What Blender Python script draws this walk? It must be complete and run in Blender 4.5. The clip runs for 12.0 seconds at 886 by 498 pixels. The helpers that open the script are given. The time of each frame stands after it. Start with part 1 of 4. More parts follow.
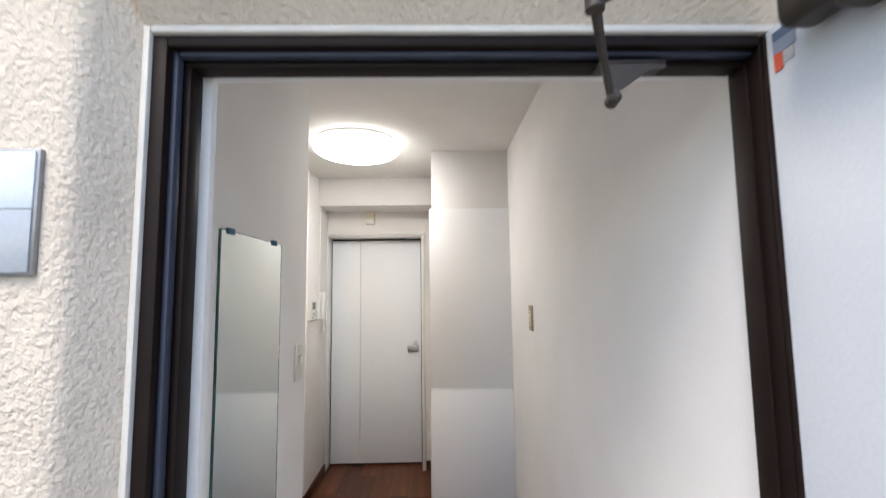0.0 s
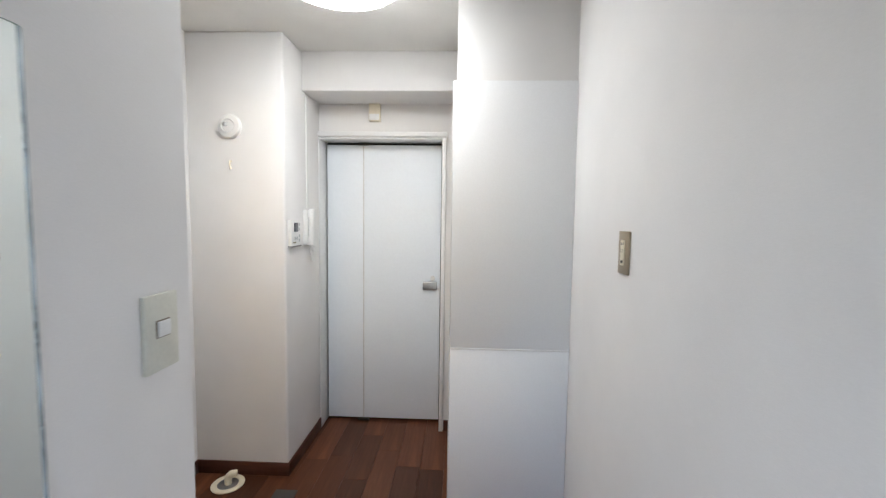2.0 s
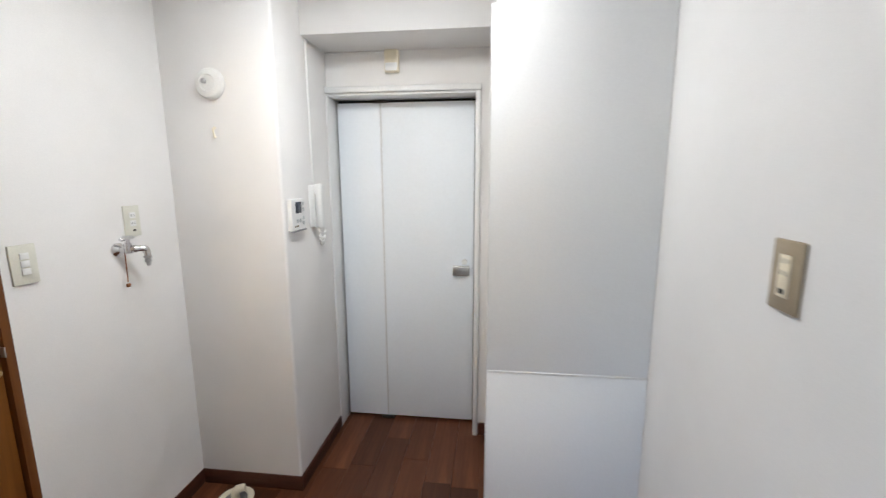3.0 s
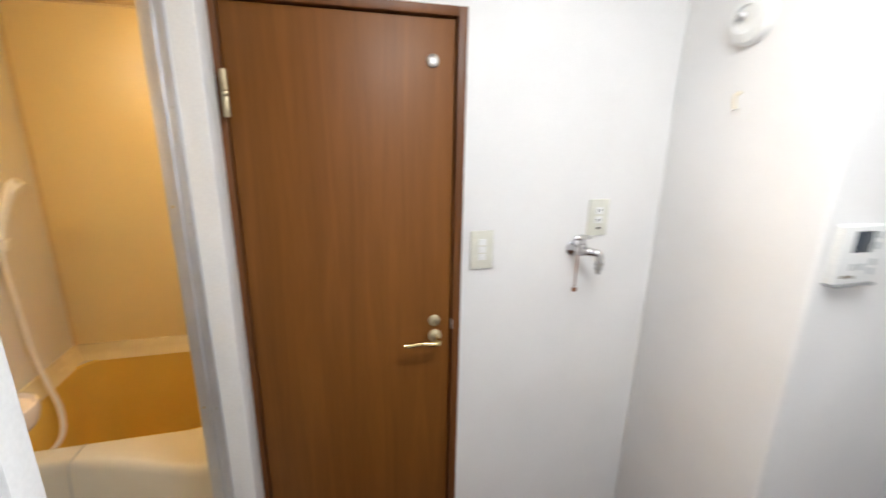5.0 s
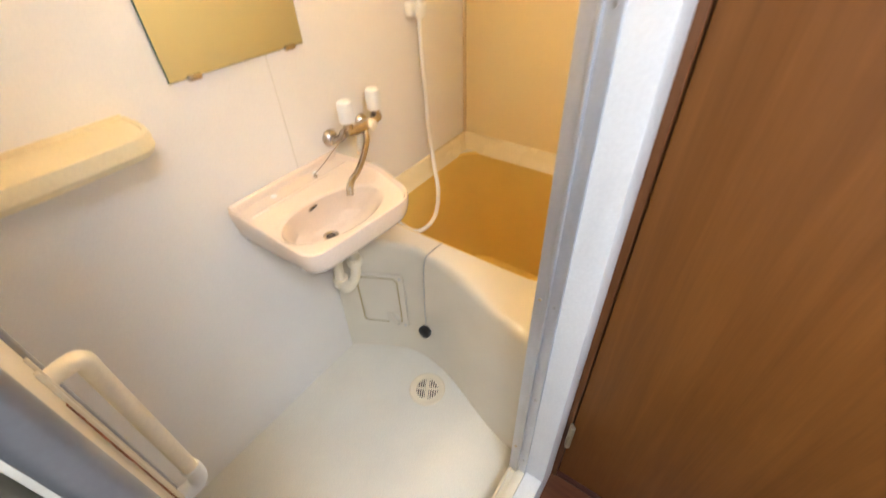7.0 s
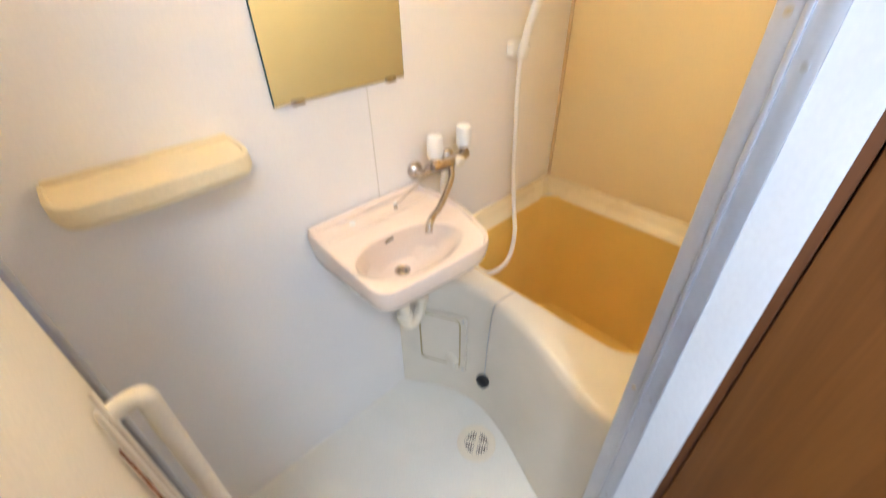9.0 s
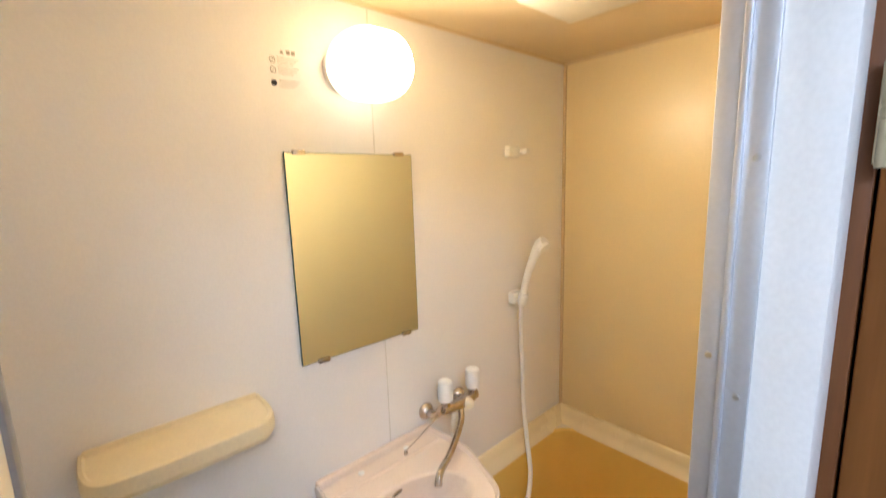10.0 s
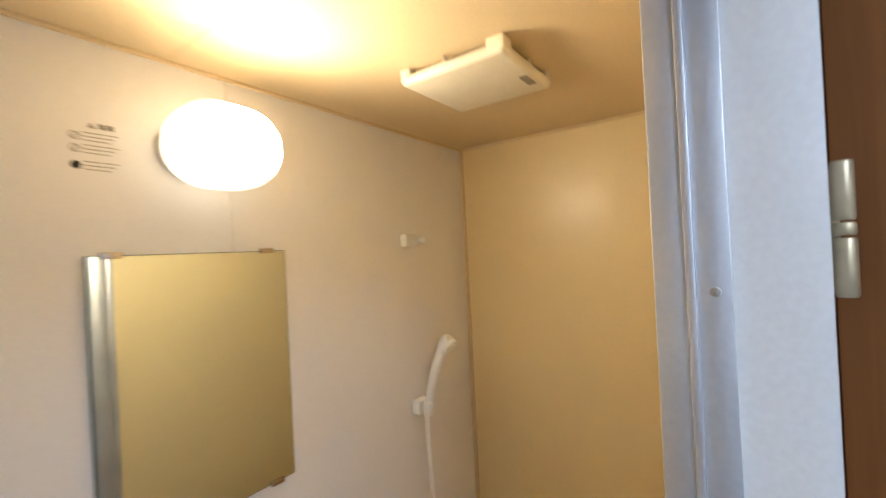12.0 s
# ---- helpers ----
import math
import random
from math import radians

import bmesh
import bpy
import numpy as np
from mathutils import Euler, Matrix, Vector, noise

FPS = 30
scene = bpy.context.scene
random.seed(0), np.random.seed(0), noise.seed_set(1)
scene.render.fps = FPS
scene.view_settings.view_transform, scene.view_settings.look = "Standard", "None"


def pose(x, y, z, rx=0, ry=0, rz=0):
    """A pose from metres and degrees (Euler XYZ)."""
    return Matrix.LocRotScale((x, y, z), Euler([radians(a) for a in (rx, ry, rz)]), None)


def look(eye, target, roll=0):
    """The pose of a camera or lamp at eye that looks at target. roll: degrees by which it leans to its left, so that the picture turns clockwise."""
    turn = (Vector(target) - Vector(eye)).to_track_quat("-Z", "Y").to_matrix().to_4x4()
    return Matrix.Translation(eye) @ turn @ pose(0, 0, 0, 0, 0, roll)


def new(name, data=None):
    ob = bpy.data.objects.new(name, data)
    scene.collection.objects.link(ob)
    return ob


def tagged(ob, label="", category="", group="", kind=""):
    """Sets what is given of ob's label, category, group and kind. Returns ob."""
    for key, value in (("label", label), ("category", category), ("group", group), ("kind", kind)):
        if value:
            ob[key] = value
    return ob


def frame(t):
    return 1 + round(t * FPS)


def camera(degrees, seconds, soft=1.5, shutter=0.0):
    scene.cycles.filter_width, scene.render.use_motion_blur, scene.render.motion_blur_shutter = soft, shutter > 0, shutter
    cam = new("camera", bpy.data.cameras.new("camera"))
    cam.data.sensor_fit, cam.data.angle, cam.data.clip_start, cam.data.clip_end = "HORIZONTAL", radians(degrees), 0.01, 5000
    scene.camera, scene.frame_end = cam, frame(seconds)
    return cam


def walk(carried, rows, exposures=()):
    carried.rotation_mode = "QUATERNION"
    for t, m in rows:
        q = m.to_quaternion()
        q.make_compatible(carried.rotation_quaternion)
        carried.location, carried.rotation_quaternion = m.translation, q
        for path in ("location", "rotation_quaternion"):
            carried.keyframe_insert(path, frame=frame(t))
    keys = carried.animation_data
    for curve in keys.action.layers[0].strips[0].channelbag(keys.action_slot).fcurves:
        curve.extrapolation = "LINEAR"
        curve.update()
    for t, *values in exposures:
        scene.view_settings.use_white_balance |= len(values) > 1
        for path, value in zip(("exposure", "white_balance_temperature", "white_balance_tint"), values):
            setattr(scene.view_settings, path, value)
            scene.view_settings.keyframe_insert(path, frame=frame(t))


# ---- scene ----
cam = camera(93.2, 12.0, 1.25, 0.4)
PATH = [
    (0, (0.018, 0.167, 1.445), (0.055, 2.159, 1.625), -0.7),
    (0.5, (-0.002, 0.287, 1.401), (0.018, 2.286, 1.453), -0.9),
    (1, (0.031, 0.526, 1.4), (-0.011, 2.526, 1.373), -0.6),
    (1.5, (0.038, 0.768, 1.389), (-0.028, 2.763, 1.267), -0.4),
    (2, (0.018, 1.004, 1.382), (-0.062, 2.997, 1.233), 0.8),
    (2.5, (0.001, 1.223, 1.409), (-0.063, 3.201, 1.118), -0.1),
    (4.5, (-0.086, 1.991, 1.544), (-1.676, 3.122, 1.105), 1.9),
    (5, (-0.217, 2.071, 1.535), (-2.084, 2.561, 1.01), 0.9),
    (5.5, (-0.371, 2.111, 1.533), (-2.271, 1.977, 0.923), 0.1),
    (6, (-0.499, 2.081, 1.51), (-2.247, 1.473, 0.751), -1.5),
    (6.5, (-0.634, 1.968, 1.475), (-2.156, 1.172, 0.451), -2.5),
    (7, (-0.731, 1.898, 1.429), (-1.955, 0.984, 0.138), -2.7),
    (7.2, (-0.752, 1.878, 1.408), (-1.871, 0.954, 0.031), -2.7),
    (8.8, (-0.764, 1.823, 1.394), (-1.783, 0.738, 0.058), -1.5),
    (9, (-0.762, 1.815, 1.425), (-1.87, 0.641, 0.246), -1.2),
    (9.5, (-0.755, 1.839, 1.522), (-2.002, 0.462, 0.78), -1.9),
    (10, (-0.745, 1.857, 1.569), (-2.065, 0.389, 1.248), -1.8),
    (10.5, (-0.74, 1.861, 1.62), (-2.088, 0.383, 1.586), -1.6),
    (11, (-0.731, 1.858, 1.638), (-2.086, 0.394, 1.787), -1.3),
    (11.5, (-0.746, 1.829, 1.631), (-2.207, 0.473, 1.796), -1.1),
    (12, (-0.899, 1.771, 1.62), (-2.531, 0.616, 1.628), -2.9),
]
EXPOSURES = [(0.0, 1.27, 7050, 13), (1.0, 1.45, 6600, 10), (2.5, 1.36, 6450, 10), (4.5, 1.62, 6350, 10), (6.0, 1.9, 6300, 10), (7.0, 2.27, 5750, 10),
             (9.0, 2.27, 5120, 10), (9.5, 2.12, 5120, 10), (10.0, 1.83, 5180, 10), (11.0, 1.33, 5220, 10), (12.0, 1.22, 5150, 10)]
walk(cam, [(t, look(eye, target, roll)) for t, eye, target, roll in PATH], EXPOSURES)

# ---- world, sun and lamp strengths ----
world = bpy.data.worlds.new("world")
scene.world = world
world.use_nodes = True
wn = world.node_tree.nodes
sky = wn.new("ShaderNodeTexSky")
sky.sky_type, sky.sun_disc = "NISHITA", False
sky.sun_elevation, sky.sun_rotation = radians(56), radians(214)
world.node_tree.links.new(sky.outputs[0], wn["Background"].inputs[0])
wn["Background"].inputs[1].default_value = 0.15
sun_data = bpy.data.lights.new("sun", "SUN")
sun_data.energy, sun_data.angle, sun_data.color = 1.15, radians(25), (1.0, 0.97, 0.93)
sun = new("sun", sun_data)
sun.matrix_basis = look((-2.4, -3.6, 6.5), (0, 0, 0))
HALL_LAMP, BATH_LAMP = 10.0, 58.0

# ---- materials ----


def mat(name, color, rough=0.5, metal=0.0, vary=0.06, scale=6.0, fine=0.03, fine_scale=180.0, bump=0.0, bump_scale=250.0, dist=0.001,
        spec=0.5, tint=None, random_piece=0.0, coat=0.0):
    """A surface with broad stains, fine grain and relief, in metres."""
    m = bpy.data.materials.new(name)
    m.use_nodes = True
    n, l = m.node_tree.nodes, m.node_tree.links
    p = n["Principled BSDF"]
    p.inputs["Roughness"].default_value, p.inputs["Metallic"].default_value = rough, metal
    p.inputs["Specular IOR Level"].default_value = spec
    p.inputs["Coat Weight"].default_value = coat
    co = n.new("ShaderNodeTexCoord")
    big, small = n.new("ShaderNodeTexNoise"), n.new("ShaderNodeTexNoise")
    big.inputs["Scale"].default_value, small.inputs["Scale"].default_value = scale, fine_scale
    big.inputs["Detail"].default_value = 4
    mix1, mix2 = n.new("ShaderNodeMix"), n.new("ShaderNodeMix")
    for mx in (mix1, mix2):
        mx.data_type = "RGBA"
    c2 = tint or tuple(c * (1 - 2.2 * vary) for c in color)
    mix1.inputs[6].default_value, mix1.inputs[7].default_value = (*color, 1), (*c2, 1)
    ramp = n.new("ShaderNodeMapRange")
    ramp.inputs[1].default_value, ramp.inputs[2].default_value = 0.35, 0.75
    l.new(co.outputs["Object"], big.inputs["Vector"])
    l.new(co.outputs["Object"], small.inputs["Vector"])
    l.new(big.outputs["Fac"], ramp.inputs[0])
    l.new(ramp.outputs[0], mix1.inputs[0])
    mix2.blend_type = "MULTIPLY"
    mix2.inputs[0].default_value = 1.0
    grain = n.new("ShaderNodeMapRange")
    grain.inputs[1].default_value, grain.inputs[2].default_value = 0.3, 0.7
    grain.inputs[3].default_value, grain.inputs[4].default_value = 1 - fine, 1 + fine
    l.new(small.outputs["Fac"], grain.inputs[0])
    l.new(mix1.outputs[2], mix2.inputs[6])
    l.new(grain.outputs[0], mix2.inputs[7])
    last = mix2.outputs[2]
    if random_piece:
        info, hue = n.new("ShaderNodeObjectInfo"), n.new("ShaderNodeHueSaturation")
        val = n.new("ShaderNodeMapRange")
        val.inputs[3].default_value, val.inputs[4].default_value = 1 - random_piece, 1 + random_piece
        l.new(info.outputs["Random"], val.inputs[0])
        l.new(val.outputs[0], hue.inputs["Value"])
        l.new(last, hue.inputs["Color"])
        last = hue.outputs[0]
    l.new(last, p.inputs["Base Color"])
    rr = n.new("ShaderNodeMapRange")
    rr.inputs[3].default_value, rr.inputs[4].default_value = max(rough - 0.06, 0.02), min(rough + 0.08, 1)
    l.new(big.outputs["Fac"], rr.inputs[0])
    l.new(rr.outputs[0], p.inputs["Roughness"])
    if bump:
        bn, b = n.new("ShaderNodeTexNoise"), n.new("ShaderNodeBump")
        bn.inputs["Scale"].default_value, bn.inputs["Detail"].default_value = bump_scale, 3
        b.inputs["Strength"].default_value, b.inputs["Distance"].default_value = bump, dist
        l.new(co.outputs["Object"], bn.inputs["Vector"])
        l.new(bn.outputs["Fac"], b.inputs["Height"])
        l.new(b.outputs[0], p.inputs["Normal"])
    return m


def wood(name, light, dark, stretch, rough=0.35, random_piece=0.0, bump=0.08, dense=1.0):
    """Wood veneer with long grain; stretch gives the scale along x, y and z."""
    m = mat(name, light, rough, random_piece=random_piece, spec=0.3)
    n, l = m.node_tree.nodes, m.node_tree.links
    co = next(k for k in n if k.bl_idname == "ShaderNodeTexCoord")
    mp, grain, pores, cr = n.new("ShaderNodeMapping"), n.new("ShaderNodeTexNoise"), n.new("ShaderNodeTexNoise"), n.new("ShaderNodeValToRGB")
    mp.inputs["Scale"].default_value = stretch
    grain.inputs["Scale"].default_value, grain.inputs["Detail"].default_value, grain.inputs["Distortion"].default_value = 1.0 * dense, 6, 1.2
    pores.inputs["Scale"].default_value, pores.inputs["Detail"].default_value = 9.0 * dense, 4
    l.new(co.outputs["Object"], mp.inputs[0])
    l.new(mp.outputs[0], grain.inputs["Vector"])
    l.new(mp.outputs[0], pores.inputs["Vector"])
    add = n.new("ShaderNodeMath")
    add.operation = "MULTIPLY_ADD"
    add.inputs[1].default_value = 0.35
    l.new(pores.outputs["Fac"], add.inputs[0])
    l.new(grain.outputs["Fac"], add.inputs[2])
    cr.color_ramp.elements[0].position, cr.color_ramp.elements[0].color = 0.42, (*dark, 1)
    cr.color_ramp.elements[1].position, cr.color_ramp.elements[1].color = 0.95, (*light, 1)
    l.new(add.outputs[0], cr.inputs[0])
    if random_piece:
        hue = next(k for k in n if k.bl_idname == "ShaderNodeHueSaturation")
        l.new(cr.outputs[0], hue.inputs["Color"])
    else:
        l.new(cr.outputs[0], n["Principled BSDF"].inputs["Base Color"])
    b = n.new("ShaderNodeBump")
    b.inputs["Strength"].default_value, b.inputs["Distance"].default_value = bump, 0.0006
    l.new(pores.outputs["Fac"], b.inputs["Height"])
    l.new(b.outputs[0], n["Principled BSDF"].inputs["Normal"])
    return m


def glow(name, color, strength, axis, start, end, rim):
    """A lit diffuser, brighter in the middle than at its rim; axis, start and end give the way from rim to middle."""
    m = bpy.data.materials.new(name)
    m.use_nodes = True
    p = m.node_tree.nodes["Principled BSDF"]
    p.inputs["Base Color"].default_value = (0.85, 0.85, 0.83, 1)
    p.inputs["Emission Color"].default_value, p.inputs["Emission Strength"].default_value = (*color, 1), strength
    n, l = m.node_tree.nodes, m.node_tree.links
    co, split, ramp = n.new("ShaderNodeTexCoord"), n.new("ShaderNodeSeparateXYZ"), n.new("ShaderNodeMapRange")
    for i, v in enumerate((start, end, rim * strength, strength)):
        ramp.inputs[i + 1].default_value = v
    l.new(co.outputs["Object"], split.inputs[0])
    l.new(split.outputs[axis], ramp.inputs[0])
    l.new(ramp.outputs[0], p.inputs["Emission Strength"])
    return m


WALLPAPER = mat("woven_wallpaper", (0.84, 0.825, 0.81), 0.85, vary=0.05, scale=1.8, fine=0.025, fine_scale=420, bump=0.35, bump_scale=520, dist=0.0007, spec=0.25)
CEILING = mat("ceiling_paper", (0.80, 0.785, 0.75), 0.9, vary=0.02, bump=0.2, bump_scale=380, spec=0.2)
BOARD = mat("white_board", (0.86, 0.87, 0.88), 0.6, vary=0.008, scale=2.0, fine=0.015, bump=0.05, bump_scale=40)
WHITE_DOOR = mat("white_door_film", (0.84, 0.885, 0.93), 0.42, vary=0.012, scale=2, fine=0.012, fine_scale=90, bump=0.05, bump_scale=300)
WHITE_PAINT = mat("white_painted_wood", (0.80, 0.80, 0.79), 0.45, vary=0.03, bump=0.04, bump_scale=60)
PLASTER = mat("rough_plaster", (0.74, 0.65, 0.545), 0.9, vary=0.06, scale=9, fine=0.05, fine_scale=120, bump=1.0, bump_scale=140, dist=0.0055, spec=0.2)
CAULK = mat("pale_sealant", (0.72, 0.69, 0.63), 0.6, vary=0.05, scale=20)
BROWN_STEEL = mat("dark_brown_steel", (0.013, 0.0072, 0.006), 0.5, vary=0.15, scale=12, spec=0.15, bump=0.05)
GASKET = mat("blue_grey_gasket", (0.035, 0.045, 0.075), 0.55, vary=0.1, scale=15)
CLOSER = mat("bronze_closer_paint", (0.055, 0.045, 0.038), 0.45, metal=0.3, vary=0.1, scale=20)
ENTRY_LEAF = mat("pale_blue_steel", (0.66, 0.70, 0.75), 0.4, vary=0.02, scale=3, bump=0.05, bump_scale=30)
PLANK = wood("reddish_plank", (0.145, 0.054, 0.024), (0.065, 0.021, 0.010), (14, 1.1, 14), 0.32, random_piece=0.42, dense=1.4)
JOINT = mat("floor_joint", (0.03, 0.014, 0.009), 0.7)
SKIRTING = wood("dark_skirting", (0.10, 0.036, 0.022), (0.05, 0.017, 0.011), (3, 3, 30), 0.4)
VENEER = wood("brown_veneer", (0.238, 0.088, 0.016), (0.172, 0.060, 0.010), (26, 26, 1.3), 0.45, dense=1.0, bump=0.12)
TRIM_WOOD = wood("brown_trim", (0.20, 0.074, 0.020), (0.10, 0.035, 0.010), (18, 18, 0.8), 0.4)
BRASS = mat("brass", (0.72, 0.55, 0.26), 0.25, 1.0, vary=0.08, scale=30)
OLD_BRASS = mat("dull_brass", (0.62, 0.52, 0.33), 0.42, 0.8, vary=0.1, scale=40)
CHROME = mat("chrome", (0.75, 0.75, 0.76), 0.12, 1.0, vary=0.04, scale=40)
OLD_CHROME = mat("worn_chrome", (0.60, 0.54, 0.48), 0.22, 1.0, vary=0.14, scale=45)
STEEL = mat("brushed_steel", (0.55, 0.55, 0.55), 0.35, 1.0, vary=0.06, scale=30)
ALUMINIUM = mat("satin_aluminium", (0.62, 0.63, 0.66), 0.42, 0.75, vary=0.06, scale=8, fine=0.03, bump=0.05)
GREY_STILE = mat("grey_anodised", (0.34, 0.34, 0.35), 0.38, 0.7, vary=0.1, scale=10)
BATH_WALL = mat("bath_panel_white", (0.82, 0.79, 0.75), 0.42, vary=0.02, scale=3, fine=0.02, fine_scale=300, bump=0.08, bump_scale=300)
BATH_YELLOW = mat("bath_panel_yellow", (0.85, 0.70, 0.385), 0.30, vary=0.02, scale=3, fine=0.015, bump=0.04, bump_scale=200)
BATH_CEIL = mat("bath_ceiling_cream", (0.74, 0.59, 0.345), 0.58, vary=0.02, scale=3, bump=0.04, bump_scale=160, spec=0.3)
TUB_CREAM = mat("cream_frp", (0.76, 0.70, 0.575), 0.22, vary=0.03, scale=5, fine=0.01, coat=0.2)
TUB_YELLOW = mat("yellow_frp", (0.87, 0.62, 0.155), 0.22, vary=0.03, scale=5, fine=0.01, coat=0.2)
TUB_RIM = mat("pale_yellow_frp", (0.84, 0.73, 0.47), 0.25, vary=0.03, scale=5, fine=0.01, coat=0.2)
PAN = mat("bath_floor_frp", (0.77, 0.745, 0.66), 0.4, vary=0.03, scale=6, fine=0.04, fine_scale=260, bump=0.2, bump_scale=180)
BASIN = mat("pinkish_basin_resin", (0.82, 0.70, 0.59), 0.2, vary=0.02, scale=8, coat=0.3)
CREAM_PLASTIC = mat("cream_plastic", (0.80, 0.73, 0.575), 0.35, vary=0.03, scale=15)
YELLOW_PLASTIC = mat("yellowed_plastic", (0.80, 0.69, 0.44), 0.35, vary=0.04, scale=10)
WHITE_PLASTIC = mat("white_plastic", (0.82, 0.82, 0.80), 0.35, vary=0.02, scale=20)
BEIGE_PLATE = mat("beige_switch_plate", (0.72, 0.71, 0.62), 0.4, vary=0.03, scale=25)
TAN_PLATE = mat("tan_outlet_plate", (0.36, 0.29, 0.20), 0.4, 0.2, vary=0.06, scale=30)
# near-black of dark parts; also put in for shade in gaps, slots and holes
DARK = mat("dark_parts_and_gap_shade", (0.012, 0.011, 0.010), 0.7)
SCREEN = mat("lcd_dark", (0.03, 0.04, 0.055), 0.2)
RUST = mat("rust", (0.30, 0.11, 0.04), 0.85, vary=0.25, scale=60)
RUBBER = mat("black_rubber", (0.015, 0.015, 0.016), 0.45)
PRINT = mat("grey_print_and_gap_shade", (0.28, 0.24, 0.18), 0.7)
RED = mat("red_print", (0.62, 0.10, 0.05), 0.5)
BLUE = mat("blue_print", (0.09, 0.13, 0.20), 0.5)
BLUE_TAPE = mat("blue_tape", (0.02, 0.09, 0.17), 0.6)
MIRROR = bpy.data.materials.new("mirror_silver")
MIRROR.use_nodes = True
for key, value in (("Metallic", 1.0), ("Roughness", 0.015), ("Base Color", (0.76, 0.82, 0.82, 1))):
    MIRROR.node_tree.nodes["Principled BSDF"].inputs[key].default_value = value
GLASS_EDGE = mat("green_glass_edge", (0.03, 0.09, 0.08), 0.15)
CONCRETE = mat("grey_concrete", (0.36, 0.35, 0.33), 0.85, vary=0.1, scale=3, fine=0.08, bump=0.3, bump_scale=120)
FAR_GROUND = mat("far_ground", (0.22, 0.23, 0.18), 0.9, vary=0.3, scale=0.05)
HALL_GLOW = glow("hall_diffuser", (0.96, 0.985, 1.0), HALL_LAMP, "Z", -0.025, -0.075, 0.22)
BATH_GLOW = glow("bath_diffuser", (1.0, 0.73, 0.40), BATH_LAMP, "Y", 0.115, 0.143, 0.02)

# ---- mesh helpers ----
ORIGIN = {}


def box(x0, x1, y0, y1, z0, z1, bevel=0.0, seg=2):
    bm = bmesh.new()
    bmesh.ops.create_cube(bm, size=1)
    bmesh.ops.scale(bm, vec=(x1 - x0, y1 - y0, z1 - z0), verts=bm.verts)
    bmesh.ops.translate(bm, vec=((x0 + x1) / 2, (y0 + y1) / 2, (z0 + z1) / 2), verts=bm.verts)
    if bevel:
        bmesh.ops.bevel(bm, geom=bm.edges[:], offset=bevel, segments=seg, affect="EDGES", profile=0.5)
    return bm


def join(*bms):
    out = bmesh.new()
    for b in bms:
        tmp = bpy.data.meshes.new("tmp")
        b.to_mesh(tmp)
        out.from_mesh(tmp)
        bpy.data.meshes.remove(tmp)
        b.free()
    return out


def loft(rings, close=True, caps=(True, True)):
    """Joins rings of equal length by quads."""
    bm = bmesh.new()
    rows = [[bm.verts.new(p) for p in ring] for ring in rings]
    for a, b in zip(rows, rows[1:]):
        k = len(a)
        for i in range(k if close else k - 1):
            bm.faces.new((a[i], a[(i + 1) % k], b[(i + 1) % k], b[i]))
    if caps[0]:
        bm.faces.new(rows[0][::-1])
    if caps[1]:
        bm.faces.new(rows[-1])
    bmesh.ops.recalc_face_normals(bm, faces=bm.faces)
    return bm


def smooth_path(points, steps=6):
    pts = [Vector(p) for p in points]
    out = []
    for i in range(len(pts) - 1):
        p0, p1, p2, p3 = pts[max(i - 1, 0)], pts[i], pts[i + 1], pts[min(i + 2, len(pts) - 1)]
        for s in range(steps):
            t = s / steps
            out.append(0.5 * (2 * p1 + (p2 - p0) * t + (2 * p0 - 5 * p1 + 4 * p2 - p3) * t * t + (3 * p1 - p0 - 3 * p2 + p3) * t ** 3))
    return out + [pts[-1]]


def tube(points, r, n=12, steps=6):
    """A round tube along a smooth path; r is one radius or one per given point."""
    path = smooth_path(points, steps) if steps else [Vector(p) for p in points]
    radii = [r] * len(path)
    if isinstance(r, (list, tuple)):
        radii = []
        for i in range(len(path)):
            f = i / (len(path) - 1) * (len(r) - 1)
            k = min(int(f), len(r) - 2)
            radii.append(r[k] + (r[k + 1] - r[k]) * (f - k))
    rings, up = [], None
    for i, p in enumerate(path):
        d = (path[min(i + 1, len(path) - 1)] - path[max(i - 1, 0)]).normalized()
        if up is None:
            up = d.orthogonal().normalized()
        up = (up - d * up.dot(d)).normalized()
        side = d.cross(up)
        rings.append([p + (up * math.cos(a) + side * math.sin(a)) * radii[i] for a in (2 * math.pi * j / n for j in range(n))])
    return loft(rings)


def lathe(profile, origin, axis, n=32, caps=True):
    """Turns (radius, height) pairs round an axis through origin."""
    axis = Vector(axis).normalized()
    u = axis.orthogonal().normalized()
    v = axis.cross(u)
    o = Vector(origin)
    return loft([[o + axis * h + (u * math.cos(a) + v * math.sin(a)) * max(r, 0.0004) for a in (2 * math.pi * j / n for j in range(n))] for r, h in profile], caps=(caps, caps))


def bar(p0, p1, r, n=16):
    return tube([p0, p1], r, n, 0)


def outline(poly, y0, y1, axis="y"):
    """A plate cut to an outline in the plane across the axis."""
    place = {"y": lambda a, b, c: (a, c, b), "x": lambda a, b, c: (c, a, b), "z": lambda a, b, c: (a, b, c)}[axis]
    return loft([[place(a, b, y0) for a, b in poly], [place(a, b, y1) for a, b in poly]])


def rounded(cx, cy, w, h, r, n=6):
    pts = []
    for sx, sy, a0 in ((1, 1, 0), (-1, 1, 90), (-1, -1, 180), (1, -1, 270)):
        for i in range(n + 1):
            a = radians(a0 + 90 * i / n)
            pts.append((cx + sx * (w / 2 - r) + r * math.cos(a), cy + sy * (h / 2 - r) + r * math.sin(a)))
    return pts


